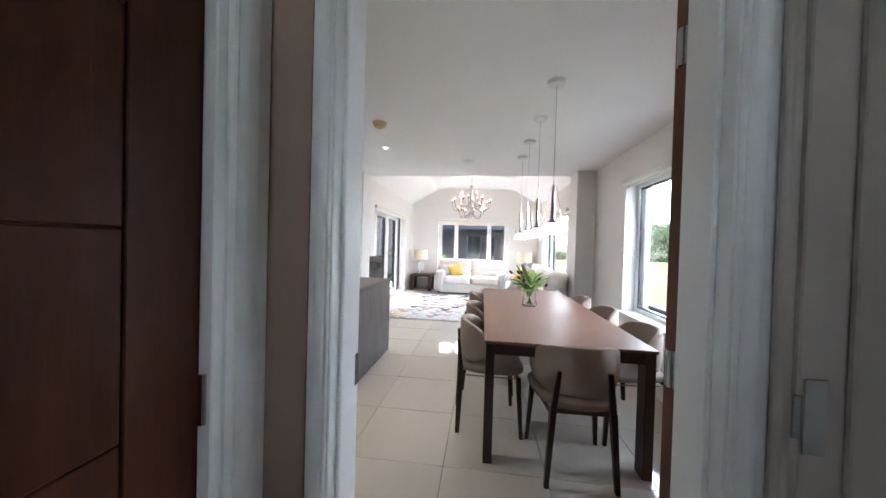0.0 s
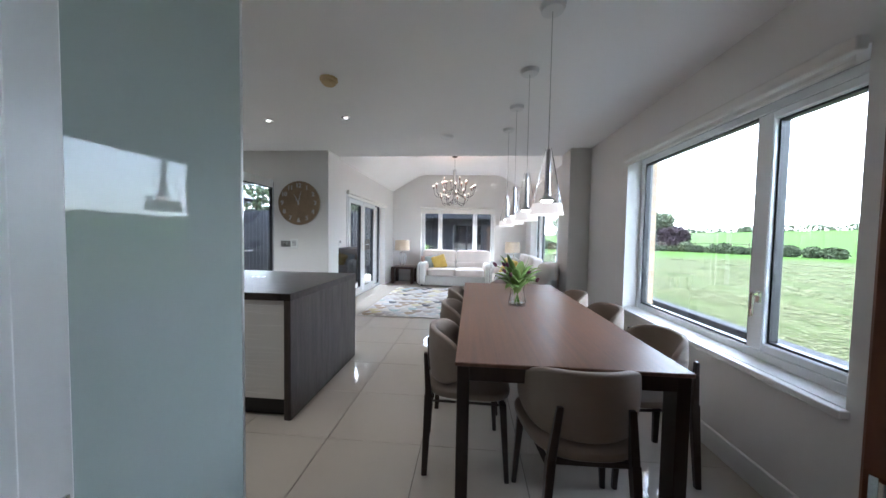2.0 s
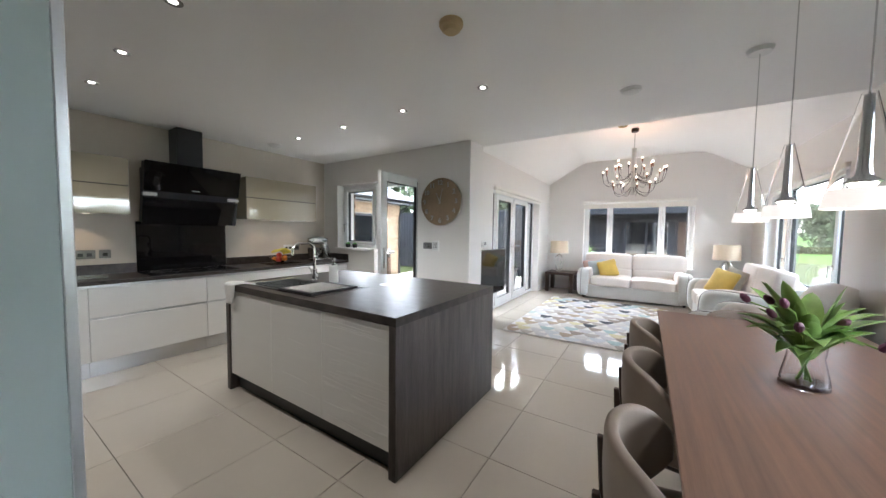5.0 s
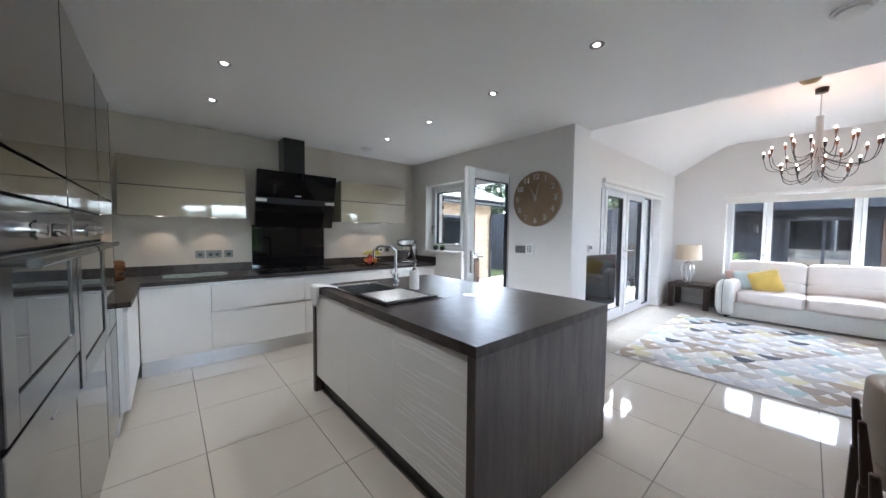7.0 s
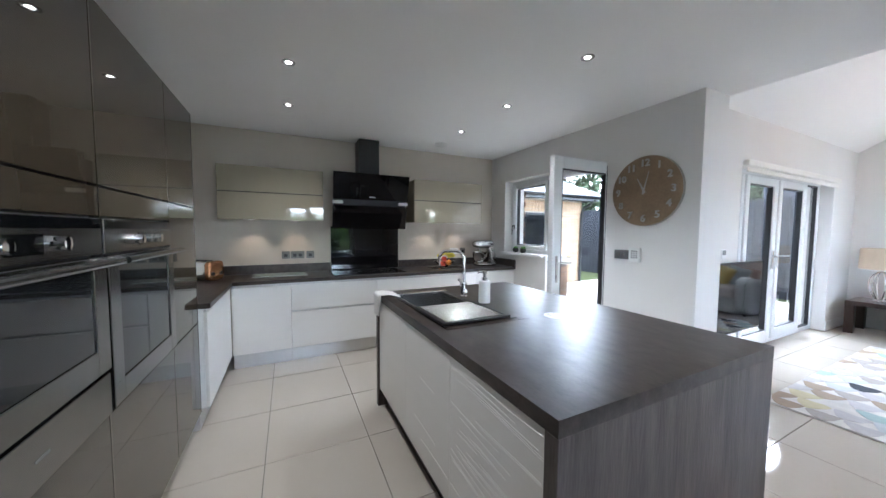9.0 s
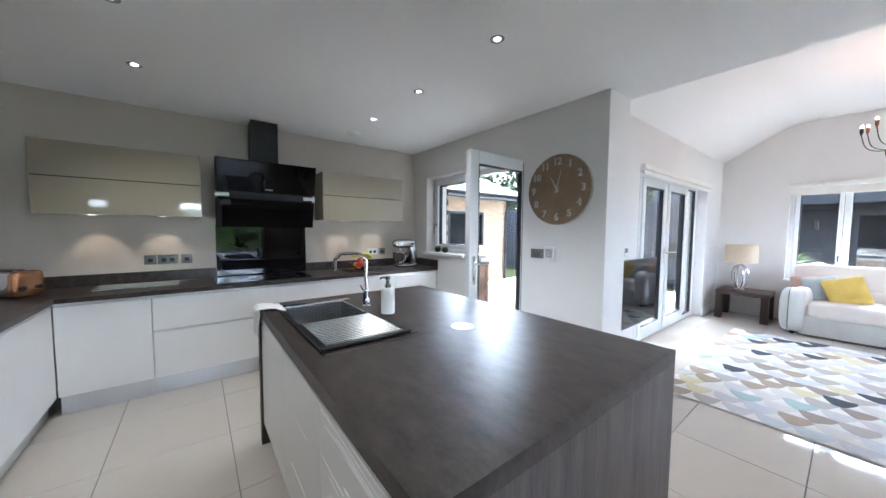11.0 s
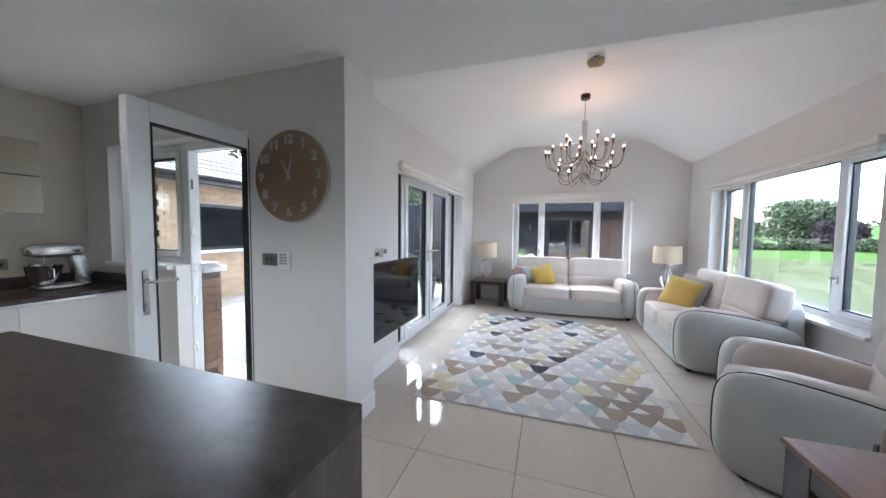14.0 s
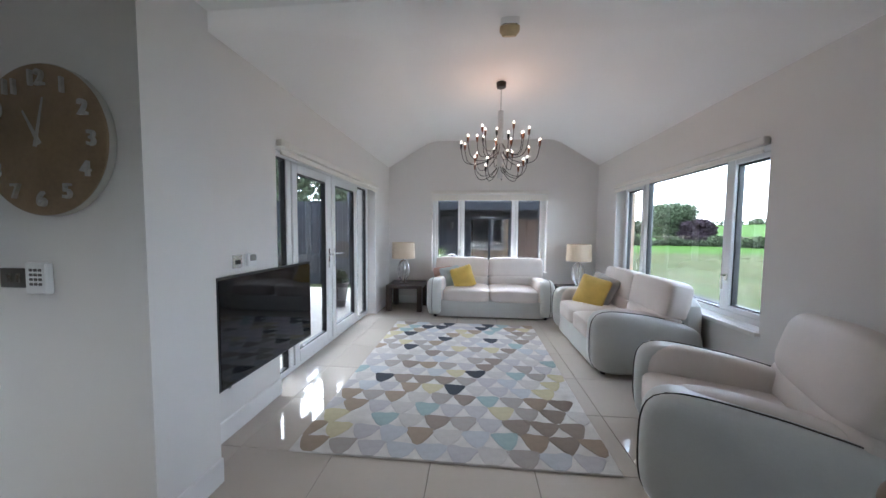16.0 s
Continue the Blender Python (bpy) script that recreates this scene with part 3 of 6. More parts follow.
part("side_strip", B((-2.61, -2.212, 3.960, 3.990, IZ + 0.006, IZ + 0.020), bev=0.003), BLACK, rack, "black rubber side strip")
part("side_strip", B((-2.61, -2.212, 4.345, 4.375, IZ + 0.006, IZ + 0.020), bev=0.003), BLACK, rack, "black rubber side strip")
part("side_strip", B((-2.238, -2.212, 3.990, 4.345, IZ + 0.006, IZ + 0.020), bev=0.003), BLACK, rack, "black rubber end strip")
# Added black sheet: darkens the gaps in place of shade below the bars.
part("backing", B((-2.608, -2.239, 3.991, 4.344, IZ + 0.0065, IZ + 0.0085)), BLACK, rack, "black shade between the bars")
for k in range(17):
    x = -2.598 + k * 0.0220
    part("bar", tube([(x, 3.985, IZ + 0.0135), (x, 4.350, IZ + 0.0135)], 0.0040, 8), BARSTEEL, rack)
tap = thing("mixer_tap", "tall chrome kitchen mixer tap with square swan neck", "tap", m=pose(-2.825, 4.425, IZ, 0, 0, -14))
part("base", lathe([(0, 0), (0.028, 0), (0.028, 0.008), (0.022, 0.014), (0.022, 0.10), (0.018, 0.105), (0, 0.105)], 24), CHROME, tap)
neck = [(0, 0, 0.10), (0, 0, 0.29), (0, -0.006, 0.302), (0, -0.036, 0.330), (0, -0.048, 0.335), (0, -0.145, 0.335), (0, -0.157, 0.330), (0, -0.180, 0.305), (0, -0.185, 0.293), (0, -0.185, 0.235)]
part("spout", tube(neck, 0.011, 12), CHROME, tap)
part("lever", join_bm(tube([(-0.02, 0, 0.07), (-0.055, 0, 0.075)], 0.014, 12), tube([(-0.05, 0, 0.078), (-0.085, -0.02, 0.12)], 0.006, 8)), CHROME, tap)
part("lever", join_bm(tube([(0.02, 0, 0.05), (0.05, 0, 0.05)], 0.014, 12), tube([(0.045, 0, 0.05), (0.07, 0.0, 0.035)], 0.006, 8)), CHROME, tap)
soap = thing("soap_dispenser", "white ceramic soap dispenser with steel pump", "soap dispenser", m=pose(-2.605, 4.46, IZ))
part("bottle", lathe([(0, 0), (0.038, 0), (0.0395, 0.004), (0.0385, 0.142), (0.035, 0.148), (0.012, 0.149), (0, 0.149)], 32), CERAMIC, soap)
part("pump", join_bm(lathe([(0.019, 0.147), (0.019, 0.168), (0.011, 0.170), (0.011, 0.196), (0.017, 0.198), (0.017, 0.213), (0, 0.213)], 20),
                     tube([(0, 0, 0.206), (-0.03, -0.02, 0.205), (-0.042, -0.028, 0.196)], 0.006, 8)), STEEL, soap, "steel pump head")
pop = thing("pop_up_socket", "round steel pop-up socket lid in the worktop", "socket", m=pose(-2.148, 4.635, IZ))
part("ring", lathe([(0.046, 0.001), (0.046, 0.004), (0.056, 0.004), (0.058, 0.001)], 40, True), ALU, pop)
part("lid", lathe([(0, 0.002), (0.046, 0.002)], 40), GREYPL, pop)
for a in (0, 60, 120):
    part("spoke", turn_bm(B((-0.047, 0.047, -0.004, 0.004, 0.002, 0.0045)), pose(0, 0, 0, 0, 0, a)), ALU, pop)
bm = bmesh.new()
tw = []
for i in range(9):
    u = (i - 4) / 4
    row = []
    for s in np.linspace(-1, 1, 24):
        if s < 0:
            y, z = 3.87 - 0.008 * abs(math.sin(3 * u)) , IZ + 0.012 + s * 0.16
        else:
            y, z = 3.875 + s * 0.13, IZ + 0.012 - 0.03 * max(0, s - 0.65)
        wob = 0.008 * math.sin(9 * u + 4 * s)
        row.append(bm.verts.new((-3.14 + u * 0.075 + 0.05 * max(s, 0) + 0.02 * s * u, y + (wob if s < 0 else 0) - 0.006, z + abs(wob) * (s > 0))))
    tw.append(row)
for r0, r1 in zip(tw, tw[1:]):
    for k in range(23):
        bm.faces.new((r0[k], r1[k], r1[k + 1], r0[k + 1]))
ob = solo("tea_towel", bm, TOWEL, "crumpled white tea towel hanging over the sink edge", "tea towel", smooth=80)
so = ob.modifiers.new("thick", "SOLIDIFY")
so.thickness = 0.006

# base units along the west wall
WT = 0.872
FX = -4.40   # door fronts
wt = thing("worktop", "dark grey-brown L-shaped wall worktop with upstand", "worktop")
part("top", B((XW + 0.003, FX + 0.03, 2.79, YK - 0.003, WT - 0.035, WT), (XW + 0.003, -3.43, YS + 0.003, 2.79, WT - 0.035, WT)), WORKTOP, wt)
for bx in ((XW + 0.003, XW + 0.02, YS + 0.01, 3.745, WT, WT + 0.10), (XW + 0.003, XW + 0.02, 4.625, YK - 0.003, WT, WT + 0.10),
           (XW + 0.02, FX + 0.03, YK - 0.02, YK - 0.003, WT, WT + 0.10)):
    part("upstand", B(bx, bev=0.001), WORKTOP, wt)


def base_unit(name, y0, y1, fronts, label):
    """A base unit facing east; fronts: (z0, z1) of its door or drawers."""
    u = thing(name, label, "kitchen unit", "base units")
    part("carcass", B((XW + 0.01, FX - 0.022, y0 + 0.002, y1 - 0.002, 0.15, WT - 0.037)), WHITEPL, u)
    part("plinth", B((XW + 0.05, FX - 0.06, y0 + 0.001, y1 - 0.001, 0.0, 0.148)), ALU, u, "brushed aluminium plinth")
    part("channel", B((FX - 0.02, FX - 0.004, y0, y1, WT - 0.06, WT - 0.037)), ALU, u, "aluminium grip channel")
    for z0, z1 in fronts:
        part("door" if len(fronts) == 1 else "drawer_front", B((FX - 0.02, FX, y0 + 0.002, y1 - 0.002, z0, z1), bev=0.002), WHITEDOOR, u, "white matt front")
    if len(fronts) > 1:
        for (za, zb), (zc, zd) in zip(fronts, fronts[1:]):
            part("channel", B((FX - 0.02, FX - 0.006, y0, y1, zb + 0.001, zc - 0.001)), ALU, u, "aluminium grip channel")
    return u


base_unit("base_unit", 2.774, 3.292, ((0.152, 0.81),), "white handleless base unit with one door")
base_unit("drawer_unit", 3.292, 4.182, ((0.152, 0.525), (0.545, 0.81)), "white handleless drawer unit below the hob")
base_unit("drawer_unit", 4.182, 5.525, ((0.152, 0.525), (0.545, 0.81)), "white handleless wide drawer unit")
base_unit("base_unit", 5.525, 6.145, ((0.152, 0.81),), "white handleless base unit with one door")
u = thing("base_unit", "white handleless base unit in the corner run", "kitchen unit", "base units")
part("carcass", B((FX, -3.43, YS + 0.01, 2.748, 0.15, WT - 0.037)), WHITEPL, u)
part("plinth", B((FX - 0.06, -3.43, 2.3, 2.71, 0.0, 0.148)), ALU, u, "brushed aluminium plinth")
part("door", B((FX + 0.004, -3.434, 2.75, 2.77, 0.152, 0.81), bev=0.002), WHITEDOOR, u)
part("channel", B((FX, -3.43, 2.75, 2.765, WT - 0.06, WT - 0.037)), ALU, u, "aluminium grip channel")

hob = thing("hob", "black glass induction hob set in the worktop", "hob")
part("glass_top", B((-4.90, -4.44, 3.72, 4.55, WT + 0.001, WT + 0.007), bev=0.002), BLACKGLASS, hob)
for cx, cy, r in ((-4.78, 3.90, 0.09), (-4.57, 3.92, 0.075), (-4.68, 4.13, 0.1), (-4.78, 4.38, 0.075), (-4.57, 4.36, 0.09)):
    part("zone", turn_bm(lathe([(r - 0.003, 0), (r - 0.003, 0.0006), (r, 0.0006), (r, 0)], 40), pose(cx, cy, WT + 0.007)), GREYPL, hob, "printed cooking zone ring")
sp = solo("splashback", B((XW + 0.003, XW + 0.011, 3.75, 4.62, WT + 0.001, 1.42), bev=0.001), BLACKGLASS, "black glass splashback behind the hob", "splashback")
hood = thing("extractor_hood", "angled black glass extractor hood with chimney", "extractor hood")


def slab(y0, y1, xa, za, xb, zb, th):
    """A tilted slab from (xa, za) to (xb, zb), th thick towards the wall."""
    bm = bmesh.new()
    n = Vector((zb - za, 0, -(xb - xa))).normalized() * -th
    c = [(xa, za), (xb, zb), (xb + n.x, zb + n.z), (xa + n.x, za + n.z)]
    a = [bm.verts.new((x, y0, z)) for x, z in c]
    b = [bm.verts.new((x, y1, z)) for x, z in c]
    bm.faces.new(a), bm.faces.new(b[::-1])
    for i in range(4):
        bm.faces.new((a[i], b[i], b[(i + 1) % 4], a[(i + 1) % 4]))
    bmesh.ops.recalc_face_normals(bm, faces=bm.faces)
    bmesh.ops.bevel(bm, geom=list(bm.edges), offset=0.003, segments=1, affect="EDGES")
    return bm


part("upper_panel", slab(3.745, 4.645, -4.66, 1.735, -4.58, 2.035, 0.012), BLACKGLASS, hood, "black glass panel")
part("lower_panel", slab(3.745, 4.645, -4.745, 1.39, -4.675, 1.665, 0.012), BLACKGLASS, hood, "black glass panel")
part("body", slab(3.76, 4.63, -4.77, 1.40, -4.62, 2.02, 0.12), BLACK, hood)
part("bracket", B((XW + 0.005, -4.78, 3.80, 4.59, 1.44, 2.0)), BLACK, hood)
for y in (3.80, 4.59):
    part("clip", B((-4.69, -4.655, y - 0.06, y + 0.055, 1.685, 1.72), bev=0.004), ALU, hood, "steel clip")
part("chimney", B((XW + 0.003, -4.74, 4.06, 4.305, 2.0, H - 0.002), bev=0.003), BLACK, hood, "black chimney duct")
part("badge", B((-4.652, -4.648, 4.16, 4.23, 1.765, 1.775)), ALU, hood)


def wall_unit(y0, y1, label):
    u = thing("wall_unit", label, "wall cupboard", "wall cupboards")
    part("carcass", B((XW + 0.003, -4.672, y0, y1, 1.48, 2.025), bev=0.002), BEIGEGLOSS, u)
    part("door", B((-4.67, -4.65, y0, y1, 1.765, 2.027), bev=0.0015), BEIGEGLOSS, u)
    part("door", B((-4.67, -4.65, y0, y1, 1.478, 1.757), bev=0.0015), BEIGEGLOSS, u)
    # Black strip paints the shade in the gap between the doors.
    part("joint", B((-4.6718, -4.655, y0 + 0.002, y1 - 0.002, 1.7572, 1.7648)), BLACK, u, "black strip for the shade in the gap between the doors")
    for f in (0.28, 0.72):
        part("downlight", turn_bm(lathe([(0, -0.002), (0.022, -0.002), (0.026, 0)], 20), pose(-4.80, y0 + f * (y1 - y0), 1.479)), LEDDIM, u, "small lit downlight")
        lamp("under_cupboard_lamp", "SPOT", -4.80, y0 + f * (y1 - y0), 1.46, 0.10, (1.0, 0.76, 0.52), 0.02, (-4.95, y0 + f * (y1 - y0), 0.9), 80)
    return u


wall_unit(2.645, 3.64, "beige high-gloss wall cupboard with two lift-up doors")
wall_unit(4.735, 5.755, "beige high-gloss wall cupboard with two lift-up doors")

# tall bank with ovens
TY, TZ = 2.72, 2.12
tall_x = (-0.85, -1.55, -2.25, -2.93, -3.425)
kinds = ("larder", "oven", "oven", "larder")
for k, (xb, xa) in enumerate(zip(tall_x, tall_x[1:])):
    oven_here = kinds[k] == "oven"
    u = thing("tall_unit", "taupe high-gloss tall unit with built-in oven" if oven_here else "taupe high-gloss tall larder unit", "kitchen unit", "tall units")
    lo, hi = (0.90, 0.752)[k == 2], 1.412
    e = 0.022 if k == 0 else 0
    if oven_here:
        part("carcass", B((xa + 0.002, xb - 0.002 - e, YS + 0.003, TY - 0.03, 0.12, lo), (xa + 0.002, xb - 0.002 - e, YS + 0.003, TY - 0.03, hi, TZ), (xa + 0.002, xb - 0.002 - e, YS + 0.003, TY - 0.4, lo, hi)), BLACK, u)
        fronts = ((0.125, 0.744), (hi + 0.004, 1.510), (1.518, TZ))
    else:
        part("carcass", B((xa + 0.002, xb - 0.002 - e, YS + 0.003, TY - 0.03, 0.12, TZ)), BLACK, u)
        fronts = ((0.125, 0.744), (0.752, 1.510), (1.518, TZ)) if k == 3 else ((0.125, 0.83), (0.838, TZ))
    part("plinth", B((xa + 0.001, xb - 0.001, YS + 0.05, TY - 0.06, 0.0, 0.118)), ALU, u, "brushed aluminium plinth")
    for z0, z1 in fronts:
        part("door", B((xa + 0.004, xb - 0.004 - e, TY - 0.026, TY, z0, z1), bev=0.0015), TALLGLOSS, u)
    if k == 0:
        part("end_panel", B((xb - 0.02, xb, YS + 0.002, TY - 0.006, 0.0, TZ + 0.01), bev=0.001), TALLSIDE, u, "pale gloss end panel")
        part("edge_strip", B((xb - 0.02, xb + 0.001, TY - 0.006, TY + 0.004, 0.0, TZ + 0.01), bev=0.001), ALU, u, "pale aluminium edge strip")
    part("edge_strip", B((xa - 0.0035, xa + 0.0035, TY - 0.024, TY + 0.001, 0.13, TZ)), OVENSTEEL, u, "aluminium edge strip")
    if oven_here:
        if k == 1:
            wd = thing("warming_drawer", "steel warming drawer below a built-in oven", "warming drawer")
            part("front", B((xa + 0.008, xb - 0.008, TY - 0.02, TY + 0.010, 0.753, lo - 0.006), bev=0.002), OVENSTEEL, wd)
            part("badge", B((-1.93, -1.88, TY + 0.010, TY + 0.012, 0.82, 0.826)), GREYPL, wd)
        o = thing("oven", "built-in steel oven with smoked glass door", "oven", "ovens")
        x0, x1 = xa + 0.008, xb - 0.008
        part("body", B((xa + 0.02, xb - 0.02, TY - 0.38, TY - 0.022, lo + 0.01, hi - 0.01)), BLACK, o)
        part("control_panel", B((x0, x1, TY - 0.02, TY + 0.006, 1.290, hi - 0.004), bev=0.002), OVENSTEEL, o)
        part("display", B((x0 + 0.01, x1 - 0.01, TY + 0.006, TY + 0.008, 1.375, hi - 0.008)), BLACKGLASS, o, "black glass display")
        xm = (x0 + x1) / 2
        for f in (-0.10, 0.10):
            part("knob", turn_bm(lathe([(0, 0), (0.020, 0), (0.018, 0.03), (0, 0.032)], 18), pose(xm + f, TY + 0.006, 1.335, -90)), CHROME, o, "chrome knob")
        part("clock_display", B((xm - 0.06, xm + 0.06, TY + 0.006, TY + 0.009, 1.31, 1.36)), BLACKGLASS, o)
        part("door_frame", B((x0, x0 + 0.075, TY - 0.02, TY + 0.014, lo + 0.008, 1.282), (x1 - 0.075, x1, TY - 0.02, TY + 0.014, lo + 0.008, 1.282),
                             (x0 + 0.075, x1 - 0.075, TY - 0.02, TY + 0.014, lo + 0.008, lo + 0.088), (x0 + 0.075, x1 - 0.075, TY - 0.02, TY + 0.014, 1.245, 1.282), bev=0.002), OVENSTEEL, o)
        part("door_glass", B((x0 + 0.07, x1 - 0.07, TY - 0.01, TY + 0.009, lo + 0.084, 1.25)), OVENGLASS, o, "smoked glass")
        part("handle", join_bm(tube([(x0 + 0.01, TY + 0.058, 1.268), (x1 - 0.01, TY + 0.058, 1.268)], 0.012, 12),
                               tube([(x0 + 0.04, TY + 0.01, 1.268), (x0 + 0.04, TY + 0.055, 1.268)], 0.008, 8), tube([(x1 - 0.04, TY + 0.01, 1.268), (x1 - 0.04, TY + 0.055, 1.268)], 0.008, 8)), OVENSTEEL, o)

# ---- dining ----
TX0, TX1, TY0, TY1, TT = -0.222, 0.772, 3.185, 5.60, 0.76
tb = thing("dining_table", "long brown wooden dining table with dark legs", "dining table")
part("tabletop", B((TX0, TX1, TY0, TY1, TT - 0.018, TT), bev=0.003), TABLEWOOD, tb, "brown wood veneer tabletop")
part("frame", B((TX0 + 0.012, TX1 - 0.012, TY0 + 0.012, TY0 + 0.04, TT - 0.085, TT - 0.02), (TX0 + 0.012, TX1 - 0.012, TY1 - 0.04, TY1 - 0.012, TT - 0.085, TT - 0.02),
                (TX0 + 0.012, TX0 + 0.04, TY0 + 0.04, TY1 - 0.04, TT - 0.085, TT - 0.02), (TX1 - 0.04, TX1 - 0.012, TY0 + 0.04, TY1 - 0.04, TT - 0.085, TT - 0.02), bev=0.002), DARKWOOD, tb)
for x, sx in ((TX0 + 0.01, 1), (TX1 - 0.01, -1)):
    for y, sy in ((TY0 + 0.008, 1), (TY1 - 0.008, -1)):
        part("leg", B((*sorted((x, x + sx * 0.055)), *sorted((y, y + sy * 0.10)), 0, TT - 0.022), bev=0.003), DARKWOOD, tb)


def chair_master():
    c = thing("dining_chair", "taupe upholstered dining chair with dark wooden legs", "dining chair", "chairs round the dining table")
    # seat faces +y; origin on the floor below the seat's middle
    part("seat", puff(0, 0.01, 0.455, 0.49, 0.47, 0.085, 3.2, 8, lambda q: Vector((q.x * (1 + 0.12 * q.y / 0.24), q.y, q.z + 0.012 * (q.x / 0.245) ** 2))), TAUPE, c)
    bm = bmesh.new()
    rows = []
    n = 25
    for s, off in ((1, 0.0), (0, 0.036)):
        for j in range(7):
            v = j / 6
            row = []
            for i in range(n):
                u = (i / (n - 1) - 0.5) * 2
                a = u * 1.28
                r = 0.262 - off + 0.012 * v
                edge = abs(u) ** 5
                low = 0.50 + 0.09 * edge
                high = 0.785 - 0.085 * edge - 0.02 * u * u
                puffy = 0.008 * math.sin(math.pi * v) * (1 if s else -1)
                rr = r + puffy
                row.append(bm.verts.new((rr * math.sin(a) * 1.02, -rr * math.cos(a) * 0.98 + 0.045, low + (high - low) * v)))
            rows.append(row)
    out, inn = rows[:7], rows[7:]
    for g, flip in ((out, False), (inn, True)):
        for r0, r1 in zip(g, g[1:]):
            for i in range(n - 1):
                f = (r0[i], r0[i + 1], r1[i + 1], r1[i])
                bm.faces.new(f[::-1] if flip else f)
    for i in range(n - 1):
        bm.faces.new((out[-1][i], out[-1][i + 1], inn[-1][i + 1], inn[-1][i]))
        bm.faces.new((out[0][i + 1], out[0][i], inn[0][i], inn[0][i + 1]))
    for j in range(6):
        bm.faces.new((out[j][0], out[j + 1][0], inn[j + 1][0], inn[j][0]))
        bm.faces.new((out[j + 1][-1], out[j][-1], inn[j][-1], inn[j + 1][-1]))
    bmesh.ops.recalc_face_normals(bm, faces=bm.faces)
    sharp = [e for e in bm.edges if e.calc_face_angle(0) > 0.9]
    bmesh.ops.bevel(bm, geom=sharp, offset=0.013, segments=3, affect="EDGES", profile=0.6)
    part("backrest", bm, TAUPE, c, smooth=60)
    for sx in (-1, 1):
        part("leg", join_bm(bar((sx * 0.19, -0.232, 0), (sx * 0.160, -0.215, 0.44), 0.026, 0.03, 0.034, 0.045), bar((sx * 0.160, -0.215, 0.43), (sx * 0.135, -0.236, 0.66), 0.034, 0.036, 0.026, 0.02)), DARKWOOD, c)
        part("leg", bar((sx * 0.230, 0.212, 0), (sx * 0.205, 0.185, 0.42), 0.024, 0.024, 0.036, 0.036), DARKWOOD, c)
        part("rail", bar((sx * 0.165, -0.22, 0.405), (sx * 0.20, 0.19, 0.405), 0.024, 0.024), DARKWOOD, c)
    part("rail", B((-0.2, 0.2, 0.175, 0.198, 0.38, 0.42), bev=0.003), DARKWOOD, c)
    part("rail", B((-0.15, 0.15, -0.205, -0.185, 0.405, 0.432), bev=0.003), DARKWOOD, c)
    return c


chair = chair_master()
chair.matrix_basis = pose(0.325, 3.29, 0, 0, 0, 1)
for x, y, r in ((-0.175, 3.70, -86), (-0.165, 4.36, -90), (-0.16, 5.04, -90), (0.82, 3.74, 91), (0.80, 4.42, 90), (0.76, 5.05, 90), (0.32, 5.61, 180)):
    copy_thing(chair, pose(x, y, 0, 0, 0, r))

for k, y in enumerate((3.50, 4.125, 4.75, 5.35)):
    p = thing("pendant_lamp", "clear glass cone pendant lamp with chrome stem, lit", "pendant lamp", "pendant lamps over the table", m=pose(0.222, y, 0))
    part("canopy", lathe([(0, H - 0.03), (0.055, H - 0.028), (0.065, H - 0.002), (0, H - 0.002)], 32), WHITEPL, p, "white ceiling canopy")
    part("cable", tube([(0, 0, 1.76), (0, 0, H - 0.025)], 0.0022, 6), STEEL, p)
    part("stem", lathe([(0, 1.765), (0.011, 1.76), (0.0125, 1.70), (0.0155, 1.55), (0.019, 1.525), (0.038, 1.506), (0.037, 1.501), (0, 1.500)], 28), PEND, p, "chrome lamp holder")
    part("bulb", lathe([(0, 1.487), (0.022, 1.491), (0.03, 1.4995), (0, 1.4995)], 20), LEDW, p, "lit bulb")
    part("shade", lathe([(0.0790, 1.432), (0.0685, 1.492), (0.0145, 1.765), (0.0158, 1.765), (0.0705, 1.492), (0.081, 1.432)], 40, True), THINGLASS, p, "clear glass cone").visible_shadow = False
    part("diffuser", lathe([(0.0815, 1.427), (0.0715, 1.484), (0.0735, 1.484), (0.0835, 1.427)], 40, True), PENDGLOW, p, "frosted white glass rim")
    lamp("pendant_bulb_lamp", "SPOT", 0.222, y, 1.478, 0.12, (1.0, 0.9, 0.78), 0.03, None, 130)


# ---- doors ----
bf = window("door_2", "y", XL, BF, (7.81, 8.665, 9.545), -1, "white glazed double doors with side lights", sill=False)
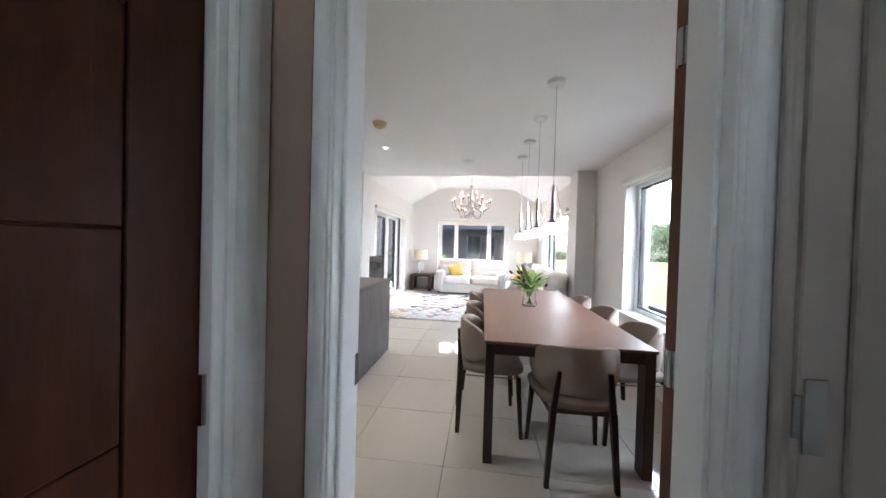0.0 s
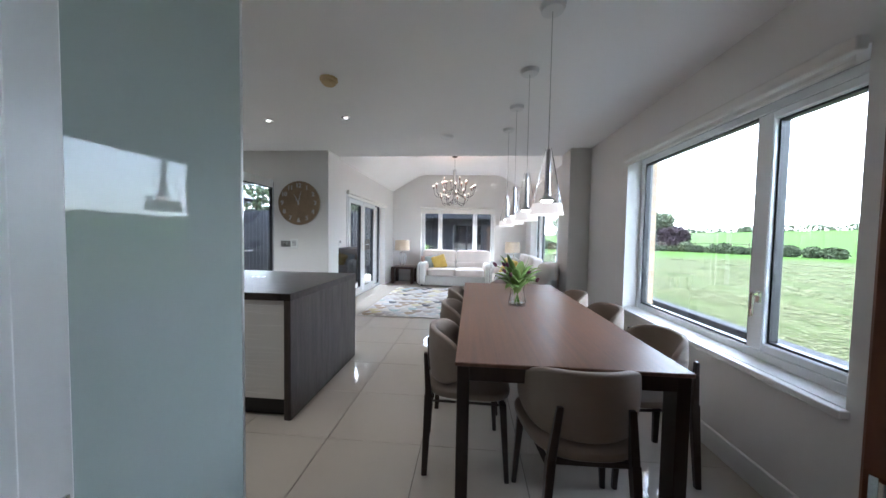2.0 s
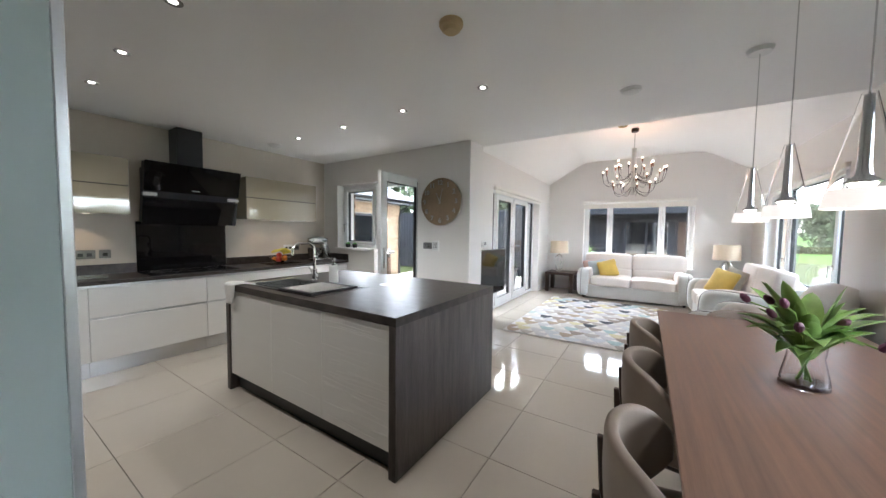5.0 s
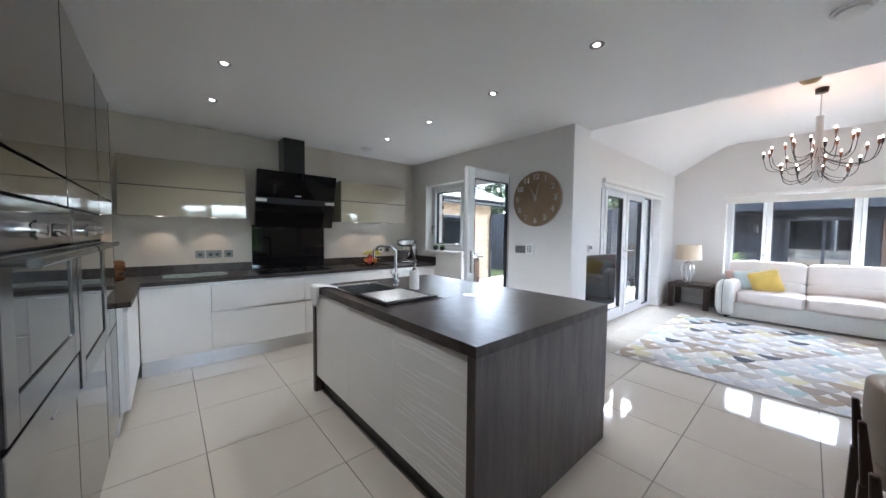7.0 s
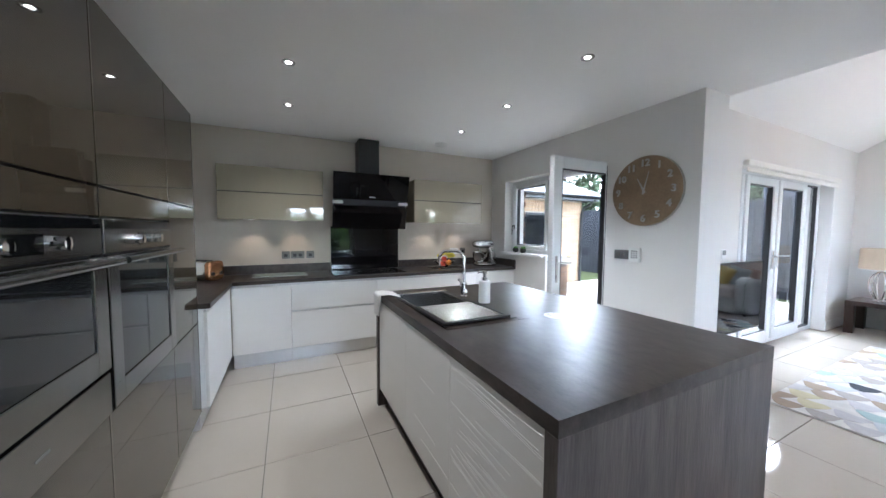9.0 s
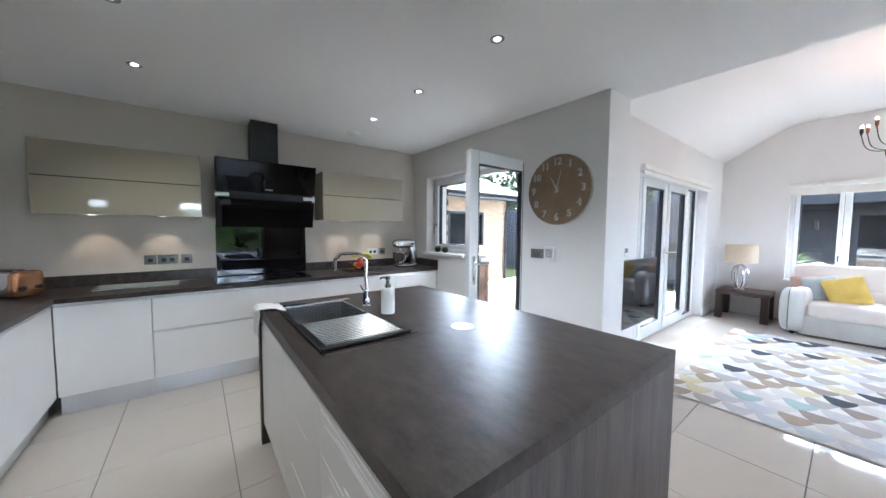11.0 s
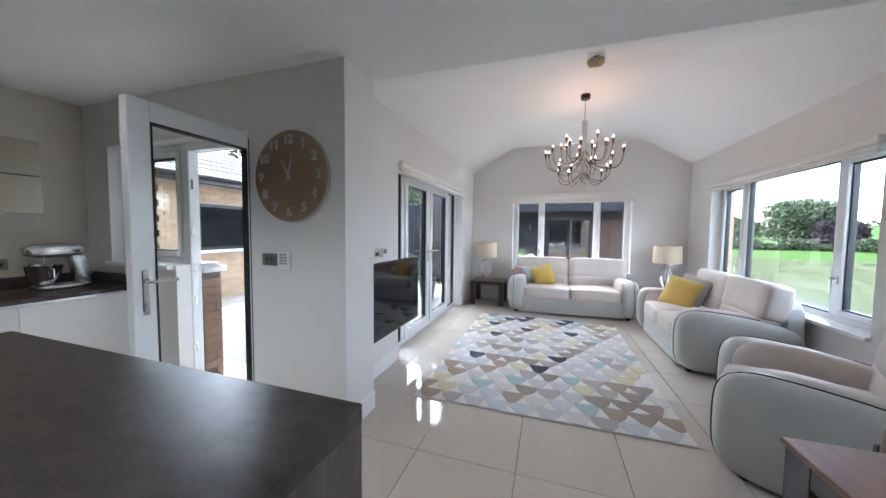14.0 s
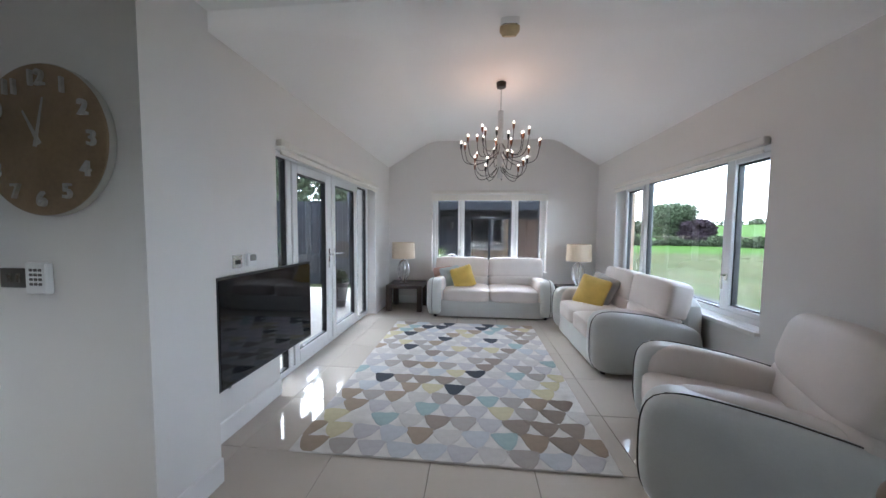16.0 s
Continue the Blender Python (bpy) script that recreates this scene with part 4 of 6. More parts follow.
for sgn, y0, y1 in ((1, 7.847, 8.628), (-1, 8.702, 9.508)):
    c0 = XL - 0.13
    part("sash", B((c0 - 0.05, c0 + 0.015, y0, y0 + 0.085, 0.05, 2.02), (c0 - 0.05, c0 + 0.015, y1 - 0.085, y1, 0.05, 2.02),
                   (c0 - 0.05, c0 + 0.015, y0 + 0.085, y1 - 0.085, 0.05, 0.17), (c0 - 0.05, c0 + 0.015, y0 + 0.085, y1 - 0.085, 1.93, 2.02), bev=0.006), UPVC, bf)
    part("seal", B((c0 - 0.052, c0 + 0.002, y0 + 0.0845, y0 + 0.096, 0.17, 1.93), (c0 - 0.052, c0 + 0.002, y1 - 0.096, y1 - 0.0845, 0.17, 1.93),
                   (c0 - 0.052, c0 + 0.002, y0 + 0.096, y1 - 0.096, 0.1695, 0.18), (c0 - 0.052, c0 + 0.002, y0 + 0.096, y1 - 0.096, 1.92, 1.9305)), DARKPL, bf)
    hy = y1 - 0.04 if sgn > 0 else y0 + 0.04
    part("handle", join_bm(B((c0 + 0.016, c0 + 0.026, hy - 0.016, hy + 0.016, 0.93, 1.16), bev=0.004),
                           tube([(c0 + 0.02, hy, 1.09), (c0 + 0.07, hy, 1.09), (c0 + 0.075, hy - sgn * 0.01, 1.09), (c0 + 0.075, hy - sgn * 0.12, 1.088)], 0.009, 10)), CHROME, bf, "chrome lever handle")

kw = window("window_4", "x", YK, (-4.64, -3.855, 1.07, 2.09), (), 1, "white kitchen casement window beside the door", {0: -1}, sill=True)
kd = thing("door_3", "white half-open glazed back door with lever handle", "door", kind="structure")
part("door_frame", B((-3.855, -3.79, 6.26, 6.345, 0, 2.09), (-3.055, -2.992, 6.26, 6.345, 0, 2.09), (-3.79, -3.055, 6.26, 6.345, 2.02, 2.09), (-3.79, -3.055, 6.25, 6.35, 0, 0.035), bev=0.005), UPVC, kd)
LX0, LX1, LY0, LY1 = -3.045, -2.985, 5.445, 6.245
leaf = part("leaf", B((LX0, LX1, LY0, LY0 + 0.105, 0.03, 2.065), (LX0, LX1, LY1 - 0.105, LY1, 0.03, 2.065), (LX0, LX1, LY0 + 0.105, LY1 - 0.105, 0.03, 0.16), (LX0, LX1, LY0 + 0.105, LY1 - 0.105, 1.955, 2.065), bev=0.005), UPVC, kd)
part("seal", B((LX0 + 0.01, LX1 - 0.006, LY1 - 0.117, LY1 - 0.105, 0.16, 1.955), (LX0 + 0.01, LX1 - 0.006, LY0 + 0.117, LY0 + 0.105, 0.16, 1.955), (LX0 + 0.01, LX1 - 0.006, LY0 + 0.117, LY1 - 0.117, 1.943, 1.955), (LX1 - 0.004, LX1 + 0.004, LY1 - 0.10, LY1 + 0.012, 0.03, 2.03)), DARKPL, leaf, "black rubber seal")
g = part("pane", B((LX0 + 0.024, LX0 + 0.03, LY0 + 0.108, LY1 - 0.108, 0.163, 1.952)), PANE, leaf)
g.visible_shadow = False
for s, xx in ((1, LX1), (-1, LX0)):
    part("handle", join_bm(B((*sorted((xx, xx + s * 0.01)), LY0 + 0.035, LY0 + 0.068, 0.90, 1.15), bev=0.004),
                           tube([(xx + s * 0.006, LY0 + 0.052, 1.085), (xx + s * 0.05, LY0 + 0.052, 1.085), (xx + s * 0.056, LY0 + 0.062, 1.085), (xx + s * 0.056, LY0 + 0.18, 1.083)], 0.009, 10),
                           B((*sorted((xx + s * 0.009, xx + s * 0.014)), LY0 + 0.043, LY0 + 0.06, 0.94, 0.975), bev=0.002)), CHROME, leaf, "satin lever handle with lock plate")
for z in (0.35, 0.75, 1.05, 1.35, 1.75):
    part("keep", B((-3.792, -3.788, 6.275, 6.295, z - 0.04, z + 0.04), bev=0.001), STEEL, kd, "steel lock keep")

# Thin sheet at the corner: beige wall with its shade put into the colour.
HALLSHADE = mat("hall_paint", (0.30, 0.21, 0.15), 0.6, var=0.03, scale=2)
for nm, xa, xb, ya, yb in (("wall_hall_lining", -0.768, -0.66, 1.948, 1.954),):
    tagged(link(nm, B((xa, xb, ya, yb, 0, 2.42)), HALLSHADE), "beige hall corner, darkened to stand in for shade", "wall", kind="structure")
fr = thing("door_frame_1", "white gloss door frame with moulded architraves", "door frame", kind="structure")


def architrave(axis, at, out, a, b, z):
    """One moulded upright strip: thick rounded inner bead, a hollow, a flat and a rounded outer edge."""
    shape = ((0.0, 0.001), (0.0, 0.008), (0.03, 0.012), (0.09, 0.014), (0.15, 0.012), (0.18, 0.013), (0.24, 0.018), (0.32, 0.020), (0.52, 0.020), (0.60, 0.018), (0.66, 0.014), (0.72, 0.0125),
             (0.90, 0.0125), (0.96, 0.011), (1.0, 0.007), (1.0, 0.001))
    bm = bmesh.new()
    P = lambda f, d, h: (a + (b - a) * f, at + out * d, h) if axis == "x" else (at + out * d, a + (b - a) * f, h)
    low, top = ([bm.verts.new(P(f, d, h)) for f, d in shape] for h in (0, z))
    for i in range(len(shape)):
        k = (i + 1) % len(shape)
        bm.faces.new((low[i], low[k], top[k], top[i]))
    bm.faces.new(low), bm.faces.new(top)
    bmesh.ops.recalc_face_normals(bm, faces=bm.faces)
    return bm


part("jamb", B((-0.633, -0.60, 1.95, 2.125, 0, 2.04), (-0.60, -0.588, 1.99, 2.075, 0, 2.03), bev=0.003), GLOSSW, fr)
part("jamb", B((0.25, 0.283, 1.95, 2.125, 0, 2.04), (0.238, 0.25, 1.99, 2.075, 0, 2.03), bev=0.003), GLOSSW, fr)
part("head", B((-0.60, 0.25, 1.95, 2.125, 2.04, 2.068), bev=0.003), GLOSSW, fr)
part("architrave", architrave("x", 1.955, -1, -0.606, -0.657, 2.11), GLOSSW, fr)
part("architrave", architrave("x", 1.955, -1, 0.256, 0.325, 2.11), GLOSSW, fr)
part("architrave", architrave("x", YS, 1, -0.612, -0.69, 2.11), GLOSSW, fr)
part("architrave", architrave("x", YS, 1, 0.262, 0.34, 2.11), GLOSSW, fr)
part("strike_plate", B((-0.602, -0.597, 2.085, 2.118, 0.93, 1.02), bev=0.001), STEEL, fr, "steel strike plate")
d1 = thing("door_1", "walnut door folded fully back into the dining room", "door", kind="structure", m=pose(0.268, 2.138, 0, 0, 0, -70))
part("leaf", B((-0.048, 0.0, 0.004, 0.83, 0.008, 2.02), bev=0.003), WALNUTEDGE, d1)
for z in (0.25, 1.02, 1.88):
    part("hinge", join_bm(tube([(-0.026, 0.0, z - 0.05), (-0.026, 0.0, z + 0.05)], 0.007, 10), B((-0.04, -0.008, 0.001, 0.0045, z - 0.05, z + 0.05))), STEEL, d1, "steel butt hinge")

fw = thing("door_frame_2", "white gloss door frame on the hall wall", "door frame", kind="structure")
part("jamb", B((-1.0, -0.77, 1.80, 1.829, 0, 2.03), bev=0.003), GLOSSW, fw)
part("jamb", B((-1.0, -0.77, 0.971, 1.00, 0, 2.03), bev=0.003), GLOSSW, fw)
part("architrave", architrave("y", -0.77, 1, 1.825, 1.945, 2.10), GLOSSW, fw)
part("architrave", architrave("y", -0.77, 1, 0.985, 0.91, 2.10), GLOSSW, fw)
dl = thing("door_4", "closed dark walnut door with grooved panels", "door", kind="structure")
part("leaf", B((-0.835, -0.795, 1.002, 1.145, 0.008, 2.02), (-0.835, -0.795, 1.665, 1.798, 0.008, 2.02), *[(-0.835, -0.797, 1.148, 1.662, z, z + 0.332) for z in (0.01, 0.345, 0.68, 1.015, 1.35, 1.685)], (-0.83, -0.81, 1.14, 1.67, 0.01, 2.018), bev=0.002), DOORWOOD, dl)
for z in (0.25, 1.02, 1.90):
    part("hinge", tube([(-0.788, 1.80, z - 0.05), (-0.788, 1.80, z + 0.05)], 0.008, 10), STEEL, dl, "steel butt hinge")
fe = thing("door_frame_3", "gloss door frame toned down for dim light, with strike plate, on the hall wall", "door frame", kind="structure")
part("jamb", B((0.335, 0.56, 1.90, 1.929, 0, 2.03), (0.41, 0.45, 1.885, 1.90, 0, 2.03), bev=0.003), DIMFRAME, fe)
part("jamb", B((0.335, 0.56, 0.951, 0.98, 0, 2.03), bev=0.003), DIMFRAME, fe)
part("architrave", architrave("y", 0.335, -1, 1.912, 1.953, 2.10), DIMFRAME, fe)
part("architrave", architrave("y", 0.335, -1, 0.965, 0.89, 2.10), DIMFRAME, fe)
part("strike_plate", B((0.34, 0.38, 1.894, 1.899, 0.97, 1.11), bev=0.002), STEEL, fe, "steel strike plate")
part("strike_plate", B((0.32, 0.336, 1.892, 1.899, 1.0, 1.08), bev=0.002), STEEL, fe, "steel strike lip")

# ---- living room ----
rug = thing("rug", "ivory wool rug with rounded triangles in grey, yellow and blue", "rug")
RX0, RX1, RY0, RY1 = -1.945, 0.045, 6.755, 9.60
part("rug_body", B((RX0, RX1, RY0, RY1, 0.001, 0.013), bev=0.006), RUGBASE, rug)


def rug_colour():
    m = mat("rug_motif_wool", (1, 1, 1), 0.97, var=0.08, scale=20, bump=0.7, bscale=260)
    n, l = m.node_tree.nodes, m.node_tree.links
    info, ramp, mul = n.new("ShaderNodeObjectInfo"), n.new("ShaderNodeValToRGB"), n.new("ShaderNodeMix")
    mul.data_type, mul.blend_type = "RGBA", "MULTIPLY"
    mul.inputs["Factor"].default_value = 1
    e = ramp.color_ramp
    e.interpolation = "CONSTANT"
    tones = ((0.0, (0.53, 0.505, 0.475)), (0.15, (0.47, 0.455, 0.46)), (0.33, (0.37, 0.335, 0.305)), (0.49, (0.27, 0.225, 0.185)), (0.60, (0.33, 0.26, 0.19)),
             (0.70, (0.54, 0.49, 0.31)), (0.81, (0.33, 0.42, 0.42)), (0.87, (0.48, 0.50, 0.52)), (0.945, (0.045, 0.052, 0.066)))
    while len(e.elements) < len(tones):
        e.elements.new(1)
    for el, (p, c) in zip(e.elements, tones):
        el.position, el.color = p, (*c, 1)
    base = n["Principled BSDF"].inputs["Base Color"]
    src = base.links[0].from_socket
    l.new(info.outputs["Random"], ramp.inputs[0])
    l.new(ramp.outputs[0], mul.inputs["A"])
    l.new(src, mul.inputs["B"])
    l.new(mul.outputs["Result"], base)
    return m


RUGCOL = rug_colour()


def motif(seed, sx=1.0, sy=1.0, turn=0.0, at=None):
    """A soft rounded shield whose tip points to -y; with a place given, it is cut at the rug's edges."""
    rnd = random.Random(seed)
    c = [(-0.094, 0.070), (-0.05, 0.080), (0.0, 0.076), (0.05, 0.081), (0.094, 0.070), (0.097, 0.050), (0.084, 0.012), (0.060, -0.036), (0.030, -0.078), (0.0, -0.100), (-0.030, -0.078),
         (-0.060, -0.036), (-0.084, 0.012), (-0.097, 0.050)]
    ca, sa = math.cos(turn), math.sin(turn)
    pts = []
    for x, y in c:
        x, y = (x + rnd.uniform(-0.006, 0.006)) * sx, (y + rnd.uniform(-0.005, 0.005)) * sy
        x, y = x * ca - y * sa, x * sa + y * ca
        if at:
            x = min(max(x, RX0 + 0.006 - at[0]), RX1 - 0.006 - at[0])
            y = min(max(y, RY0 + 0.006 - at[1]), RY1 - 0.006 - at[1])
        pts.append((x, y))
    bm = bmesh.new()
    top = [bm.verts.new((x, y, 0.0022)) for x, y in pts]
    low = [bm.verts.new((x * 1.015, y * 1.015, 0)) for x, y in pts]
    bm.faces.new(top)
    for i in range(len(c)):
        k = (i + 1) % len(c)
        bm.faces.new((low[i], low[k], top[k], top[i]))
    bmesh.ops.recalc_face_normals(bm, faces=bm.faces)
    me = bpy.data.meshes.new("motif")
    bm.to_mesh(me)
    bm.free()
    me.materials.append(RUGCOL)
    return me


rnd = random.Random(5)
for r in range(18):
    for c in range(12):
        x = RX0 + 0.02 + c * 0.191 + (0.0 if r % 2 else 0.0955)
        y = RY0 + 0.075 + r * 0.159
        if RX0 - 0.02 < x < RX1 + 0.02 and rnd.random() > 0.05:
            o = new("motif", motif(rnd.randrange(999), rnd.uniform(0.92, 1.06), rnd.uniform(0.90, 1.06), rnd.uniform(-0.12, 0.12), (x, y)))
            o.parent = rug
            o.location = (x, y, 0.0125)


def sofa(name, width, seats, m, label, category):
    """Leather seat furniture: front edge at y = 0, back at y = 0.95, x from 0 to width."""
    s = thing(name, label, category, m=m)
    aw = 0.255
    slope = lambda q: Vector((q.x, q.y, q.z - 0.05 * (q.y / 0.46) * (q.z > 0) - (0.03 if q.y > 0 else 0) * (q.y / 0.46) * (q.z > 0)))
    part("base", B((aw * 0.7, width - aw * 0.7, 0.02, 0.90, 0.025, 0.285), bev=0.02, seg=3), LEATHERG, s, "pale grey leather base")
    for k, cx in ((0, aw / 2), (1, width - aw / 2)):
        out = -1 if k == 0 else 1
        part("arm", puff(cx, 0.465, 0.305, aw, 0.97, 0.575, 5.0, 12, lambda q, o=out: slope(Vector((q.x + o * 0.02 * (1 - (q.z / 0.29) ** 2), q.y - 0.03 * (1 - (q.z / 0.29) ** 2) * (q.y < 0), q.z)))), LEATHERG, s, "pale grey leather arm")
        part("arm_pad", puff(cx - out * 0.055, 0.47, 0.335, aw * 0.78, 0.90, 0.555, 3.6, 10, slope), LEATHER, s, "cream leather arm lining")
        px = cx + out * 0.045
        pts = []
        for a in np.linspace(-0.75, 2.5, 30):
            c, d = math.cos(a), math.sin(a)
            r = (abs(c) ** 4.6 + abs(d) ** 4.6) ** (-1 / 4.6)
            qy, qz = -0.489 * r * c, 0.292 * r * d
            qy -= 0.03 * (1 - (qz / 0.29) ** 2) * (qy < 0)
            if qz > 0:
                qz -= 0.05 * qy / 0.46 + (0.03 * qy / 0.46 if qy > 0 else 0)
            pts.append((px, 0.465 + qy, 0.305 + qz))
        part("piping", tube(pts, 0.0045, 6), PIPING, s, "dark contrast piping")
    part("back", puff(width / 2, 0.87, 0.41, width - 0.10, 0.20, 0.76, 6, 8), LEATHERG, s, "pale grey leather back")
    w = (width - 2 * aw + 0.03) / seats
    for k in range(seats):
        cx = aw - 0.015 + w * (k + 0.5)
        part("seat_cushion", puff(cx, 0.36, 0.36, w + 0.01, 0.75, 0.20, 7, 10, lambda q: q + Vector((0, 0, 0.018 * (1 - (2 * q.x / w) ** 2) * (q.z > 0)))), LEATHER, s, "cream leather seat cushion")
        wl, w = w, (width - 0.12) / seats
        cx = 0.06 + w * (k + 0.5)
        lean = pose(cx, 0.735 if seats > 1 else 0.80, 0.665, -10 if seats > 1 else -14)
        part("back_cushion", turn_bm(puff(0, 0, 0.065, w + 0.006, 0.24 if seats > 1 else 0.30, 0.37 if seats > 1 else 0.42, 7 if seats > 1 else 4, 10), lean), LEATHER, s, "cream leather back cushion")
        part("lumbar_cushion", turn_bm(puff(0, -0.015, -0.165, w, 0.23, 0.21, 4.5, 8), lean), LEATHER, s, "cream leather lumbar roll")
        w = wl
    for x in (0.12, width - 0.12):
        for y in (0.1, 0.85):
            part("foot", turn_bm(lathe([(0, 0), (0.025, 0), (0.03, 0.04), (0, 0.04)], 12), pose(x, y, 0)), BLACK, s)
    return s


sofa("sofa", 1.98, 2, pose(-1.54, 9.90, 0), "cream leather two-seat sofa below the gable window", "sofa")
sofa("sofa", 1.62, 2, pose(0.36, 9.63, 0, 0, 0, -90), "cream and pale grey leather two-seat sofa below the side window", "sofa")
sofa("armchair", 1.02, 1, pose(0.45, 7.42, 0, 0, 0, -114), "cream and pale grey leather armchair", "armchair")


def cushion(name, m, material, label, w=0.42, d=0.13):
    def warp(q):
        u, v = 2 * q.x / w, 2 * q.z / w
        k = 1 - 0.07 * (1 - u * u) * abs(v) ** 2 - 0.0
        return Vector((q.x * (1 - 0.07 * (1 - v * v)), q.y * (1 - 0.75 * max(abs(u), abs(v)) ** 3), q.z * k))
    return solo(name, turn_bm(puff(0, 0, 0, w, d, w, 8, 9, warp), Matrix()), material, label, "cushion", "scatter cushions", m=m, smooth=80)


cushion("cushion", pose(-1.31, 10.33, 0.60, -14, -6, 22), PINK, "dusty pink scatter cushion on the sofa", 0.36)
cushion("cushion", pose(-1.19, 10.27, 0.61, -15, -10, 16), BLUEGREY, "pale blue-grey scatter cushion on the sofa", 0.36)
cushion("cushion", pose(-0.985, 10.19, 0.615, -18, -17, 8), YELLOW, "yellow velvet scatter cushion on the sofa", 0.38)
cushion("cushion", pose(0.70, 9.16, 0.615, -24, 10, -52), YELLOW, "yellow velvet scatter cushion on the sofa", 0.42)
cushion("cushion", pose(0.83, 9.20, 0.635, -24, 12, -64), GREYFAB, "grey fringed scatter cushion behind the yellow one", 0.42)


def side_table(m):
    t = thing("side_table", "low dark wooden side table with square legs", "side table", "side tables", m=m)
    part("tabletop", B((-0.31, 0.31, -0.29, 0.29, 0.39, 0.45), bev=0.004), DARKWOOD, t)
    for x in (-0.265, 0.265):
        for y in (-0.245, 0.245):
            part("leg", B((x - 0.043, x + 0.043, y - 0.043, y + 0.043, 0, 0.39), bev=0.003), DARKWOOD, t)
    return t


def table_lamp(m):
    t = thing("table_lamp", "table lamp with looped chrome base and beige drum shade", "table lamp", "table lamps", m=m)
    part("base_plate", lathe([(0, 0), (0.06, 0), (0.065, 0.006), (0.055, 0.014), (0, 0.016)], 28), CHROME, t)
    for a in (0, 60, 120):
        pts = [Matrix.Rotation(radians(a), 3, "Z") @ Vector((0.10 * math.sin(s) * (1 - 0.15 * math.cos(s)), 0, 0.21 - 0.195 * math.cos(s))) for s in np.linspace(0, 2 * math.pi, 33)]
        part("loop", tube(pts, 0.0075, 8), CHROME, t)
    part("stem", tube([(0, 0, 0.40), (0, 0, 0.55)], 0.008, 8), CHROME, t)
    part("shade", lathe([(0.205, 0.44), (0.195, 0.72), (0.192, 0.72), (0.202, 0.44)], 40, True), SHADE, t, "beige silk drum shade")
    part("bulb", lathe([(0, 0.55), (0.03, 0.58), (0.02, 0.63), (0, 0.64)], 16), CERAMIC, t)
    return t


side_table(pose(-1.985, 10.50, 0))
table_lamp(pose(-2.055, 10.50, 0.45))
side_table(pose(0.93, 10.50, 0))
table_lamp(pose(0.96, 10.52, 0.45))

tv = thing("television", "large black flat television on the wall, switched off", "television")
part("screen", B((-2.352, -2.348, 6.725, 7.795, 0.385, 1.065)), TVGLASS, tv)
part("bezel", B((-2.385, -2.352, 6.71, 7.81, 0.37, 1.08), bev=0.003), BLACK, tv)
part("bracket", B((XL + 0.002, -2.386, 6.85, 7.35, 0.6, 0.9)), BLACK, tv)
part("cable", tube([(-2.38, 6.80, 0.40), (-2.375, 6.80, 0.36), (-2.38, 6.83, 0.345), (-2.385, 6.85, 0.38)], 0.004, 6), BLACK, tv)
th = thing("thermostat", "white wall thermostat with grey display", "thermostat")
part("body", B((XL + 0.002, XL + 0.028, 7.045, 7.135, 1.115, 1.21), bev=0.006), WHITEPL, th)
part("display", B((XL + 0.028, XL + 0.031, 7.06, 7.12, 1.155, 1.20)), GREYPL, th)
sk = thing("wall_socket", "steel wall plate with a cable outlet", "socket", "sockets")
part("plate", B((XL + 0.002, XL + 0.01, 6.92, 7.01, 1.115, 1.205), bev=0.003), STEEL, sk)
part("outlet", B((XL + 0.01, XL + 0.016, 6.945, 6.985, 1.14, 1.17), bev=0.002), BLACK, sk)

ch = thing("chandelier", "lit chandelier with curved dark arms and thirty bulbs", "chandelier", m=pose(-0.534, 8.636, 0))
part("canopy", lathe([(0, 2.975), (0.05, 2.978), (0.055, 3.028), (0, 3.028)], 24), BLACK, ch)
part("cord", tube([(0, 0, 2.65), (0, 0, 2.98)], 0.006, 8), STEEL, ch)
part("column", lathe([(0, 1.98), (0.032, 1.98), (0.032, 2.72), (0, 2.72)], 24), ALU, ch, "satin grey central column")
bulb_mesh = {}
